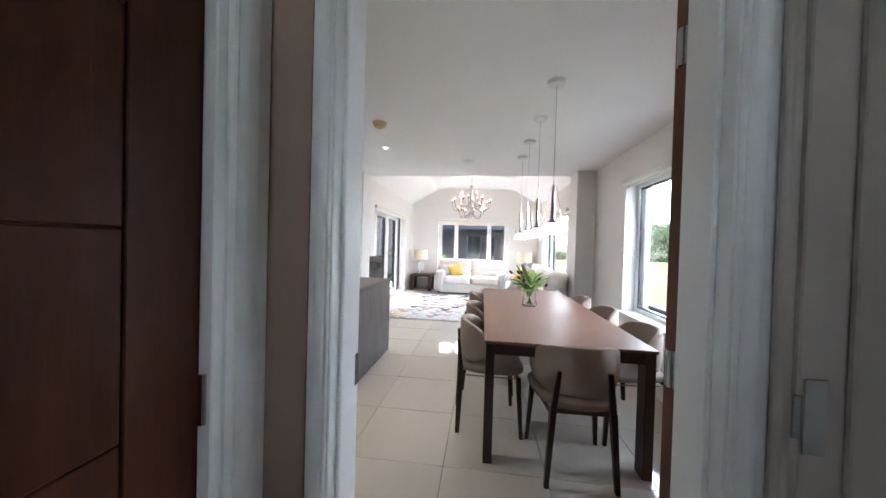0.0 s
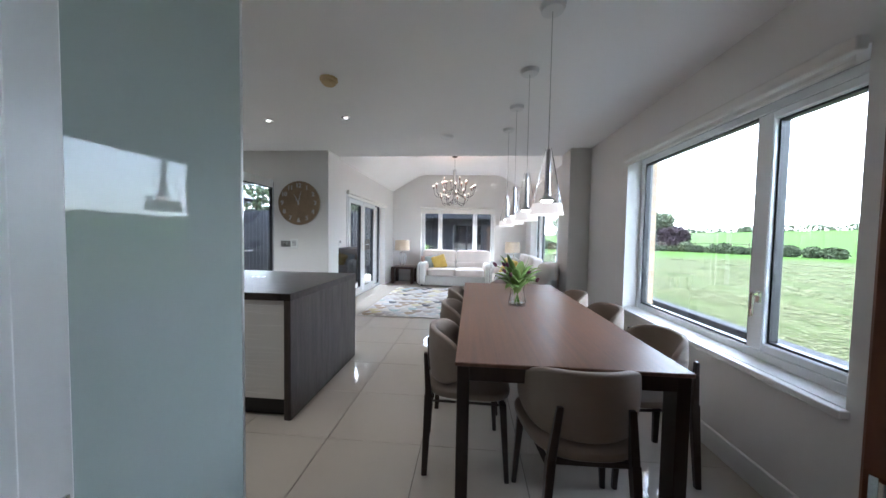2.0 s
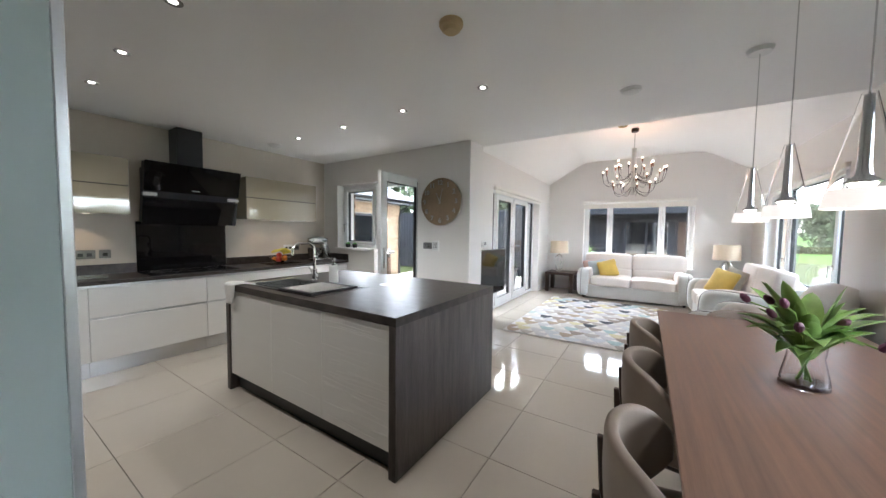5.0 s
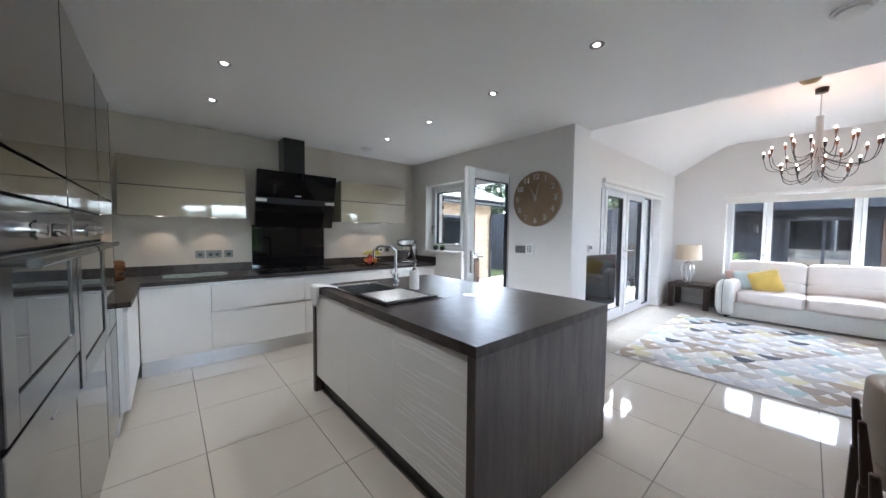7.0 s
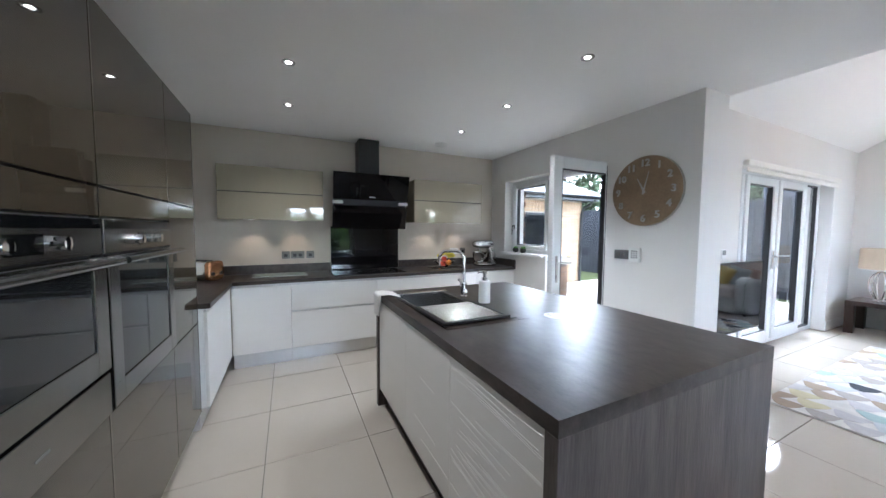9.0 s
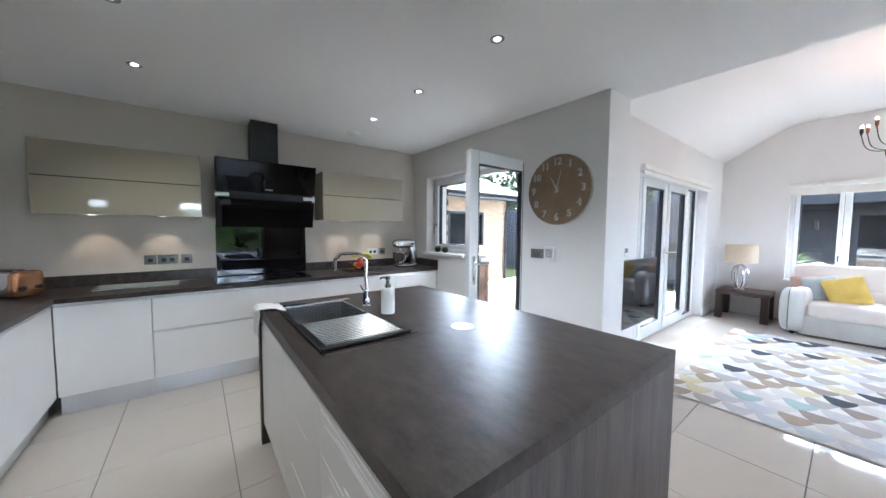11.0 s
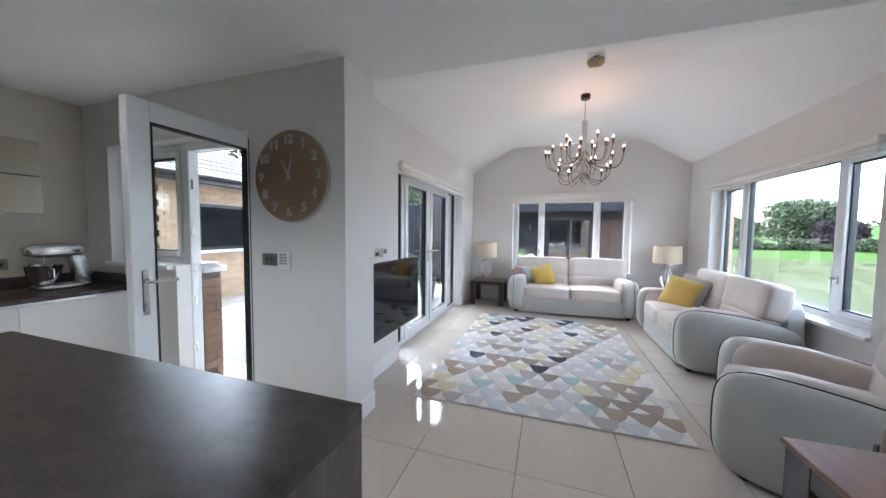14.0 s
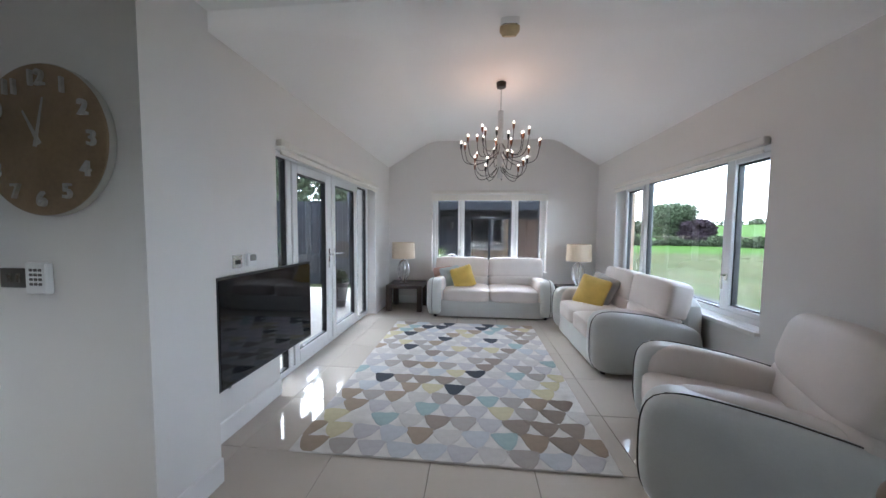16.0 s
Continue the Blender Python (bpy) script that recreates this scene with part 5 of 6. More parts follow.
for tier, (n, r, z, z0, off) in enumerate(((12, 0.44, 2.37, 2.26, 0.1), (9, 0.26, 2.47, 2.36, 0.3), (9, 0.30, 2.165, 2.10, 0.0))):
    for k in range(n):
        a = 2 * math.pi * k / n + off
        dz = 0.035 * math.sin(5 * a + tier)
        pts = [(0.03, z0), (r * 0.35, z0 - 0.085), (r * 0.7, z0 - 0.12), (r * 0.92, z0 - 0.075), (r, z - 0.06)]
        sm = []
        for i in range(len(pts) - 1):
            p0, p1, p2, p3 = pts[max(i - 1, 0)], pts[i], pts[i + 1], pts[min(i + 2, len(pts) - 1)]
            for u in np.linspace(0, 1, 5)[:-1]:
                f = lambda q0, q1, q2, q3: 0.5 * (2 * q1 + (q2 - q0) * u + (2 * q0 - 5 * q1 + 4 * q2 - q3) * u * u + (3 * q1 - q0 - 3 * q2 + q3) * u ** 3)
                sm.append((f(p0[0], p1[0], p2[0], p3[0]), f(p0[1], p1[1], p2[1], p3[1])))
        sm.append(pts[-1])
        ca, sa = math.cos(a), math.sin(a)
        arm = part("arm", tube([(x * ca, x * sa, zz + dz * x / r) for x, zz in sm], 0.0038, 6), BLACK, ch, "thin dark curved arm")
        part("holder", turn_bm(lathe([(0, -0.06), (0.007, -0.058), (0.009, -0.042), (0.0125, -0.036), (0.0135, 0.0), (0.010, 0.004), (0, 0.004)], 12), pose(r * ca, r * sa, z + dz)), BRONZE if k % 3 else BLACK, arm, "dark bronze lamp holder")
        part("bulb", turn_bm(lathe([(0.008, 0.004), (0.0095, 0.009), (0.0095, 0.026), (0.007, 0.030), (0, 0.031)], 14), pose(r * ca, r * sa, z + dz)), BULB, arm, "small lit opal bulb")
lamp("chandelier_lamp", "POINT", -0.534, 8.636, 2.46, 0.62, (1.0, 0.52, 0.29), 0.22)

# ---- wall and ceiling fittings ----
ck = thing("wall_clock", "large round bronze wall clock with raised numerals", "clock", m=pose(-2.585, YK - 0.004, 1.736))
part("face", turn_bm(lathe([(0, 0.033), (0.298, 0.033), (0.305, 0.030), (0.307, 0.022)], 72), pose(0, 0, 0, 90)), CLOCKFACE, ck)
part("rim", turn_bm(lathe([(0.309, 0.0), (0.309, 0.026), (0.303, 0.026), (0.303, 0.0)], 72, True), pose(0, 0, 0, 90)), CLOCKRIM, ck, "pale grey edge")


def lettering(text, size, depth):
    cu = bpy.data.curves.new("text", "FONT")
    cu.body, cu.size, cu.extrude, cu.align_x, cu.align_y = text, size, depth, "CENTER", "CENTER"
    cu.offset = 0.0012
    tmp = bpy.data.objects.new("text", cu)
    scene.collection.objects.link(tmp)
    bpy.context.view_layer.update()
    me = bpy.data.meshes.new_from_object(tmp.evaluated_get(bpy.context.evaluated_depsgraph_get()))
    bpy.data.objects.remove(tmp)
    bpy.data.curves.remove(cu)
    return me


for h in range(1, 13):
    me = lettering(str(h), 0.085, 0.006)
    me.name = "numeral"
    me.materials.clear()
    me.materials.append(NUMERAL)
    o = new("numeral", me)
    o.parent = ck
    a = radians(30 * h)
    o.matrix_basis = pose(0.243 * math.sin(a), -0.040, 0.243 * math.cos(a), 90)
part("hour_hand", turn_bm(bar((0, -0.043, -0.02), (0, -0.043, 0.13), 0.02, 0.003, 0.006, 0.003), pose(0, 0, 0, 0, -28, 0)), NUMERAL, ck, "aged metal hour hand")
part("minute_hand", turn_bm(bar((0, -0.047, -0.03), (0, -0.047, 0.17), 0.016, 0.003, 0.005, 0.003), pose(0, 0, 0, 0, 14, 0)), NUMERAL, ck)
sw = thing("light_switch", "grey metal double light switch plate", "light switch", m=pose(-2.795, YK - 0.002, 1.16))
part("plate", B((-0.075, 0.07, -0.008, 0, -0.043, 0.043), bev=0.003), GREYPL, sw)
for x in (-0.025, 0.02):
    part("rocker", B((x - 0.012, x + 0.012, -0.013, -0.008, -0.02, 0.02), bev=0.003), STEEL, sw)
kp = thing("alarm_keypad", "white alarm keypad with dark keys", "keypad", m=pose(-2.66, YK - 0.002, 1.165))
part("body", B((-0.055, 0.05, -0.028, 0, -0.07, 0.065), bev=0.006), WHITEPL, kp)
for i in range(3):
    for j in range(4):
        part("key", B((-0.028 + i * 0.022, -0.012 + i * 0.022, -0.032, -0.028, 0.028 - j * 0.02, 0.04 - j * 0.02), bev=0.002), GREYPL, kp)


def socket(y, w, material, z=1.078):
    s = thing("wall_socket", "brushed steel wall socket above the worktop", "socket", "sockets", m=pose(XW + 0.002, y, z))
    part("plate", B((0, 0.008, -w / 2, w / 2, -0.043, 0.043), bev=0.003), GREYPL if material is STEEL else material, s)
    for k in range(2 if w > 0.1 else 1):
        yy = (k - 0.5) * 0.06 if w > 0.1 else 0
        part("outlet", B((0.008, 0.011, yy - 0.018, yy + 0.018, -0.022, 0.012), bev=0.002), BLACK, s)
    return s


socket(3.248, 0.086, STEEL), socket(3.373, 0.146, STEEL), socket(3.513, 0.086, STEEL), socket(5.485, 0.146, WHITEPL), socket(5.629, 0.086, STEEL)

# First two are unseen: the row is continued to brighten the island doors.
for x, y in ((-1.50, 3.30), (-2.35, 3.30), (-3.205, 3.30), (-4.0, 3.30), (-1.437, 4.95), (-2.285, 5.0), (-3.15, 5.03), (-3.97, 5.03)):
    d = thing("downlight", "lit recessed ceiling downlight with steel ring", "downlight", "ceiling downlights", m=pose(x, y, H))
    part("ring", lathe([(0.0185, -0.001), (0.032, -0.006), (0.040, -0.004), (0.042, -0.0005), (0.0185, -0.0005)], 32, True), GREYPL, d, "dark steel ring")
    part("lens", lathe([(0, -0.003), (0.018, -0.003)], 28), LEDW, d, "lit lens")
    lamp("downlight_lamp", "SPOT", x, y, H - 0.012, 1.05, (1.0, 0.91, 0.80), 0.035, None, 110)


def ceiling_disc(name, x, y, z, r, h, material, label, category, tilt=0):
    d = thing(name, label, category, m=pose(x, y, z, tilt))
    part("base", lathe([(0, 0), (r, 0), (r, -h * 0.35), (r * 0.9, -h * 0.45), (0, -h * 0.45)], 36), WHITEPL if material is not CREAMPL else CREAMPL, d)
    part("cover", lathe([(r * 0.8, -h * 0.45), (r * 0.8, -h * 0.75), (r * 0.55, -h), (0, -h)], 36), material, d)
    return d


ceiling_disc("smoke_alarm", -1.25, 4.164, H - 0.001, 0.065, 0.05, CREAMPL, "yellowed round smoke alarm on the ceiling", "smoke alarm")
ceiling_disc("smoke_alarm", -0.461, 5.574, H - 0.001, 0.075, 0.03, WHITEPL, "white round smoke alarm on the ceiling", "smoke alarm")
ceiling_disc("ceiling_vent", -4.53, 5.05, H - 0.001, 0.085, 0.03, WHITEPL, "white round ceiling air valve", "air vent")
ha = ceiling_disc("smoke_alarm", -0.606, 7.076, 2.73, 0.06, 0.10, CREAMPL, "yellowed smoke alarm on a chrome base under the sloping ceiling", "smoke alarm", 24)
ha.children[0].data.materials[0] = CHROME
ha.children[1].scale = (1.32, 1.32, 1.0)

# ---- small things in the kitchen and on the table ----
vase = thing("flower_vase", "clear glass vase of water on the table", "vase", m=pose(0.222, 4.425, TT))
part("glass_body", lathe([(0, 0), (0.066, 0), (0.072, 0.006), (0.067, 0.04), (0.052, 0.12), (0.057, 0.165), (0.0545, 0.165), (0.049, 0.12), (0.063, 0.04), (0.064, 0.02), (0, 0.018)], 36), CLEAR, vase).visible_shadow = False
tul = thing("tulips", "bunch of green-leaved plum tulips in the vase", "flowers", m=pose(0.222, 4.425, TT))
rnd = random.Random(11)


def blade(p0, out, length, width, lift, droop):
    """A folded lance-shaped leaf that leans outwards."""
    bm = bmesh.new()
    side = Vector((-out.y, out.x, 0))
    rows = []
    for i in range(11):
        u = i / 10
        c = Vector(p0) + out * (length * 0.75 * u ** 1.2) + Vector((0, 0, lift * u - droop * u * u))
        w = width * (math.sin(math.pi * min(1, u * 0.88 + 0.12)) ** 0.8) * 0.5
        rows.append([bm.verts.new(c - side * w + Vector((0, 0, w * 0.5))), bm.verts.new(c), bm.verts.new(c + side * w + Vector((0, 0, w * 0.5)))])
    for r0, r1 in zip(rows, rows[1:]):
        for k in (0, 1):
            bm.faces.new((r0[k], r0[k + 1], r1[k + 1], r1[k]))
    geom = bmesh.ops.extrude_face_region(bm, geom=list(bm.faces))
    bmesh.ops.translate(bm, verts=[v for v in geom["geom"] if isinstance(v, bmesh.types.BMVert)], vec=(0, 0, 0.0015))
    bmesh.ops.recalc_face_normals(bm, faces=bm.faces)
    return bm


for k in range(54):
    a = rnd.uniform(0, 2 * math.pi)
    out = Vector((math.cos(a), math.sin(a), 0))
    part("leaf", blade((0.018 * out.x, 0.018 * out.y, 0.10 + rnd.uniform(0, 0.05)), out, rnd.uniform(0.08, 0.26), rnd.uniform(0.048, 0.080), rnd.uniform(0.13, 0.33), rnd.uniform(0.02, 0.18)), STEMGREEN, tul, smooth=70)
for k in range(7):
    a = rnd.uniform(0, 2 * math.pi)
    r = rnd.uniform(0.06, 0.22)
    z = rnd.uniform(0.24, 0.38) - r * 0.25
    tip = Vector((r * math.cos(a), r * math.sin(a), z))
    st = part("stem", tube([(-0.02 * math.cos(a), -0.02 * math.sin(a), 0.02), (0.015 * math.cos(a), 0.015 * math.sin(a), 0.13), tip * 0.6 + Vector((0, 0, 0.10)), tip], 0.0035, 6), STEMGREEN, tul)
    part("flower", turn_bm(lathe([(0, -0.005), (0.010, 0.0), (0.014, 0.013), (0.012, 0.030), (0.004, 0.040), (0, 0.040)], 10), Matrix.Translation(tip) @ pose(0, 0, 0, -40 * math.sin(a), 40 * math.cos(a))), PETALP, st, "plum tulip bud")

mx = thing("stand_mixer", "silver stand mixer with steel bowl", "stand mixer", m=pose(-4.73, 5.84, WT, 0, 0, 90))
part("foot", puff(0.03, 0, 0.02, 0.34, 0.2, 0.05, 4, 6), STEEL, mx)
part("column", puff(0.14, 0, 0.15, 0.11, 0.11, 0.28, 4, 6, lambda q: q + Vector((-0.03 * q.z / 0.14, 0, 0))), STEEL, mx)
part("head", puff(0.0, 0, 0.315, 0.36, 0.125, 0.12, 2.8, 8), STEEL, mx)
part("band", B((-0.06, 0.0, -0.065, 0.065, 0.305, 0.318), bev=0.002), CHROME, mx)
part("bowl", turn_bm(lathe([(0, 0.05), (0.05, 0.05), (0.055, 0.06), (0.085, 0.10), (0.105, 0.19), (0.11, 0.2), (0.106, 0.2), (0.08, 0.10), (0, 0.065)], 32), pose(-0.07, 0, 0)), CHROME, mx)
part("bowl_handle", tube([(-0.07, -0.10, 0.18), (-0.07, -0.145, 0.17), (-0.07, -0.145, 0.11), (-0.07, -0.09, 0.10)], 0.007, 8), CHROME, mx)
part("beater", tube([(-0.07, 0, 0.20), (-0.07, 0, 0.27)], 0.014, 10), CHROME, mx)
part("knob", turn_bm(lathe([(0, 0), (0.014, 0), (0.012, 0.02), (0, 0.022)], 12), pose(0.1, -0.06, 0.31, 90)), BLACK, mx)

fb = thing("fruit_bowl", "clear glass bowl for fruit on the worktop", "bowl", m=pose(-4.72, 5.20, WT))
part("bowl", lathe([(0, 0), (0.05, 0), (0.055, 0.01), (0.10, 0.04), (0.14, 0.085), (0.137, 0.085), (0.095, 0.045), (0.04, 0.014), (0, 0.012)], 36), CLEAR, fb).visible_shadow = False
for k, (x, y, z, m_, nm) in enumerate(((-0.03, -0.05, 0.06, ORANGE, "orange"), (0.05, -0.04, 0.06, APPLE, "apple"), (0.0, 0.05, 0.06, ORANGE, "orange"), (-0.065, 0.03, 0.075, APPLE, "apple"), (0.07, 0.035, 0.075, ORANGE, "orange"), (0.0, -0.005, 0.115, APPLE, "apple"))):
    solo(nm, puff(0, 0, 0, 0.076, 0.076, 0.07, 2.1, 5), m_, "ripe " + nm + " in the glass fruit bowl", "fruit", "fruit in the bowl", m=pose(-4.72 + x, 5.20 + y, WT + z, 20 * k, 0, 0), smooth=80)
ban = thing("bananas", "bunch of ripe bananas on top of the fruit", "fruit", m=pose(-4.72, 5.20, WT + 0.15))
for k in range(4):
    pts = [(-0.045 + 0.03 * k, 0.10 * math.cos(s) + 0.01 * k, 0.065 * math.sin(s) + 0.006 * k - 0.03) for s in np.linspace(0.15, 2.6, 12)]
    part("banana", tube(pts, 0.019, 10, 0.013), BANANA, ban)
solo("serving_board", B((-4.83, -4.55, 4.98, 5.45, WT + 0.0005, WT + 0.005), bev=0.002), CLEAR, "thin clear glass board under the fruit bowl", "board").visible_shadow = False
fb.location.z += 0.005
solo("chopping_board", B((-4.88, -4.60, 2.93, 3.46, WT + 0.001, WT + 0.011), bev=0.004), TALLSIDE, "pale frosted glass chopping board on the worktop", "chopping board")
to = thing("toaster", "copper and chrome four-slice toaster on the worktop", "toaster", m=pose(-4.70, 2.46, WT, 0, 0, 58))
part("body", puff(0, 0, 0.10, 0.36, 0.19, 0.185, 6, 8), CHROME, to)
for x in (-0.185, 0.185):
    part("end_panel", puff(x, 0, 0.098, 0.05, 0.195, 0.19, 5, 6), COPPER, to, "copper end panel")
for y in (-0.035, 0.035):
    part("slot", B((-0.13, 0.13, y - 0.012, y + 0.012, 0.188, 0.195), bev=0.002), BLACK, to)
for y in (-0.05, 0.05):
    part("dial", turn_bm(lathe([(0, 0), (0.018, 0), (0.016, 0.014), (0, 0.015)], 14), pose(0.208, y, 0.07, 0, 90)), BLACK, to)

for x in (-4.43, -4.27):
    p = thing("succulent", "small green succulent in a black pot on the sill", "potted plant", "plants on the sill", m=pose(x, 6.19, 1.0765))
    part("pot", lathe([(0, 0), (0.026, 0), (0.04, 0.02), (0.042, 0.045), (0.036, 0.06), (0.032, 0.055), (0, 0.052)], 24), BLACK, p)
    for k in range(26):
        a, l = 2.4 * k, 0.016 + 0.0013 * k
        part("leaf", tube([(0.006 * math.cos(a), 0.006 * math.sin(a), 0.05), (l * math.cos(a), l * math.sin(a), 0.105 - l * 0.8)], 0.0065, 5, 0.001), SUCC, p)

# ---- outside ----
GZ = -0.20
bm = bmesh.new()
gx = [-2000, -700, -250, -90, -40, -20, -10, 0, 6, 11, 17, 22, 28, 34, 45, 65, 90, 130, 190, 400, 900, 2000]
gy = [-2000, -700, -250, -100, -50, -25, -10, 0, 8, 16, 24, 31, 40, 55, 75, 100, 150, 300, 800, 2000]


def ground_z(x, y):
    far = max(0.0, x - 34)
    return GZ + 0.052 * min(far, 156) - 0.006 * max(0, x - 220)


gv = [[bm.verts.new((x, y, ground_z(x, y))) for x in gx] for y in gy]
for j in range(len(gy) - 1):
    for i in range(len(gx) - 1):
        f = bm.faces.new((gv[j][i], gv[j][i + 1], gv[j + 1][i + 1], gv[j + 1][i]))
        f.material_index = 1 if gx[i] >= 28 or gy[j] >= 31 else 0
gr = tagged(link("ground", bm, GRASS), "mown pale lawn running out to bright green fields", "ground", kind="structure")
gr.data.materials.append(FARGRASS)


def cuttings(n, seed):
    """Clumps of mown grass lying in rough swathes on the lawn, thicker close to the house."""
    g = np.random.default_rng(seed)
    r, a = 3.2 + 27 * g.uniform(0, 1, n) ** 1.5, g.uniform(0.2, 2.3, n)
    c = np.stack([1.2 + r * np.sin(a), 3.0 + r * np.cos(a), GZ + 0.004 + 0.012 * g.random(n)], 1)
    row = np.sin(c[:, 0] * 2.1 + 0.5 * np.sin(c[:, 1] * 0.7)) + 0.6 * np.sin(c[:, 1] * 1.3 + c[:, 0])
    c = c[(c[:, 0] > 2.95) & (row + g.normal(size=n) * 0.8 > 0.15)]
    n = len(c)
    h = g.uniform(0, 2 * np.pi, n)
    t = np.stack([np.cos(h), np.sin(h), g.uniform(-0.06, 0.10, n)], 1)
    s = np.stack([-np.sin(h), np.cos(h), g.uniform(-0.12, 0.12, n)], 1)
    k = 0.02 * (1 + np.hypot(c[:, 0], c[:, 1] - 3) / 7)[:, None] * g.uniform(0.6, 1.4, (n, 1))
    c[:, 2] += np.abs(t[:, 2]) * k[:, 0]
    v = np.stack([c - t * k * 1.6, c + s * k * 0.45, c + t * k * 1.6, c - s * k * 0.45], 1).reshape(-1, 3)
    me = bpy.data.meshes.new("grass_cuttings")
    me.from_pydata(v.tolist(), [], np.arange(4 * n).reshape(-1, 4).tolist())
    me.materials.append(island_variant(CUTTING))
    return tagged(new("grass_cuttings", me), "pale mown grass cuttings lying on the lawn", "grass", kind="stuff")


def leaves(blobs, n, size, seed):
    """A crown of small leaves scattered through uneven rounded masses (x, y, z, rx, ry, rz)."""
    g = np.random.default_rng(seed)
    w = np.array([b[3] * b[4] * b[5] for b in blobs]) ** 0.67
    pick = g.choice(len(blobs), n, p=w / w.sum())
    bl = np.array(blobs)[pick]
    d = g.normal(size=(n, 3))
    d /= np.linalg.norm(d, axis=1)[:, None]
    c = bl[:, :3] + d * bl[:, 3:] * (g.uniform(0.45, 1.08, (n, 1)) ** 0.6)
    t = g.normal(size=(n, 3))
    t /= np.linalg.norm(t, axis=1)[:, None]
    s = np.cross(t, g.normal(size=(n, 3)))
    s /= np.linalg.norm(s, axis=1)[:, None]
    k = size * g.uniform(0.6, 1.3, (n, 1))
    v = np.stack([c - t * k, c + s * k * 0.5, c + t * k, c - s * k * 0.5], 1).reshape(-1, 3)
    me = bpy.data.meshes.new("crown")
    me.from_pydata(v.tolist(), [], np.arange(4 * n).reshape(-1, 4).tolist())
    return me


def tree(name, x, y, h, r, material, label, n=2600, seed=1, size=0.16, category="tree"):
    g = random.Random(seed)
    z0 = ground_z(x, y)
    t = thing(name, label, category, m=pose(x, y, z0))
    part("trunk", tube([(0, 0, -0.1), (0.1, 0.05, h * 0.2), (-0.05, 0.0, h * 0.5), (0.05, 0, h * 0.8)], r * 0.09, 9, r * 0.02), BARK, t)
    for k in range(6):
        a = k * 1.05 + g.random()
        part("limb", tube([(0, 0, h * (0.2 + 0.08 * k)), (r * 0.4 * math.cos(a), r * 0.4 * math.sin(a), h * (0.36 + 0.08 * k)), (r * 0.8 * math.cos(a), r * 0.8 * math.sin(a), h * (0.44 + 0.08 * k))], r * 0.035, 6, r * 0.008), BARK, t)
    blobs = [(g.uniform(-0.6, 0.6) * r, g.uniform(-0.6, 0.6) * r, h * g.uniform(0.22, 0.85), r * g.uniform(0.3, 0.5), r * g.uniform(0.3, 0.5), h * g.uniform(0.13, 0.24)) for _ in range(22)]
    me = leaves(blobs, n, size, seed)
    me.materials.append(material)
    o = new("crown", me)
    o.parent = t
    return t


cuttings(120000, 31)
tree("tree", 28.2, 56, 6.0, 4.4, LEAF, "round green hawthorn tree at the field edge", 12000, 3, 0.2)
tree("tree", 29.6, 52.0, 3.6, 2.2, LEAFP, "dark purple-leaved tree at the field edge", 8000, 4, 0.2)
tree("tree", 23, 58, 5.0, 3.0, LEAF, "green tree at the field edge", 3000, 5, 0.28)
tree("tree", 18, 62, 6.0, 3.5, LEAF, "green tree at the field edge", 3000, 6, 0.28)


def hedge(name, pts, h, w, n, size, seed, label, material=LEAFH):
    g = random.Random(seed)
    blobs = []
    for (x0, y0), (x1, y1) in zip(pts, pts[1:]):
        L = math.hypot(x1 - x0, y1 - y0)
        m = max(2, int(L / (w * 1.1)))
        for k in range(m):
            u = (k + g.random() * 0.5) / m
            x, y = x0 + (x1 - x0) * u, y0 + (y1 - y0) * u
            hh = h * g.uniform(0.6, 1.15)
            blobs.append((x, y, ground_z(x, y) + hh * 0.45, w * g.uniform(0.5, 0.9), w * g.uniform(0.5, 0.9), hh * 0.55))
    me = leaves(blobs, n, size, seed)
    me.materials.append(material)
    return tagged(new(name, me), label, "hedge", kind="stuff")


hedge("hedge", [(27.5, 45.5), (31, 38), (33, 33)], 1.2, 1.2, 9000, 0.14, 8, "scrubby green bushes beyond the lawn")
hedge("hedge", [(34, 32), (36, 24), (38, 8), (36, -25)], 2.3, 1.9, 12000, 0.2, 9, "scrubby green bushes beyond the lawn")
hedge("hedge", [(8, 44), (15, 46), (22, 46.5), (27.5, 46)], 1.0, 1.2, 12000, 0.15, 10, "low scrubby hedge below the trees")
hedge("hedge", [(190, -200), (192, 0), (190, 150), (150, 260)], 3.5, 4.5, 7000, 0.9, 12, "dark far hedgerow along the field's crest")
fn = thing("field_fence", "weathered timber post and rail fence below the trees", "fence")
for k in range(9):
    part("post", B((20 + k * 2.4 - 0.06, 20 + k * 2.4 + 0.06, 50.44, 50.56, GZ, GZ + 1.25), bev=0.01), BARK, fn)
for z in (0.5, 1.0):
    part("rail", B((20, 39.2, 50.36, 50.44, GZ + z, GZ + z + 0.1), bev=0.01), BARK, fn)

# low dark edging outside the dining and living windows
tagged(link("garden_edging", B((2.6, 2.75, 1.0, 12.0, GZ - 0.05, 0.40), bev=0.01), GREYTIMBER), "low dark timber retaining edge along the lawn", "edging", kind="structure")

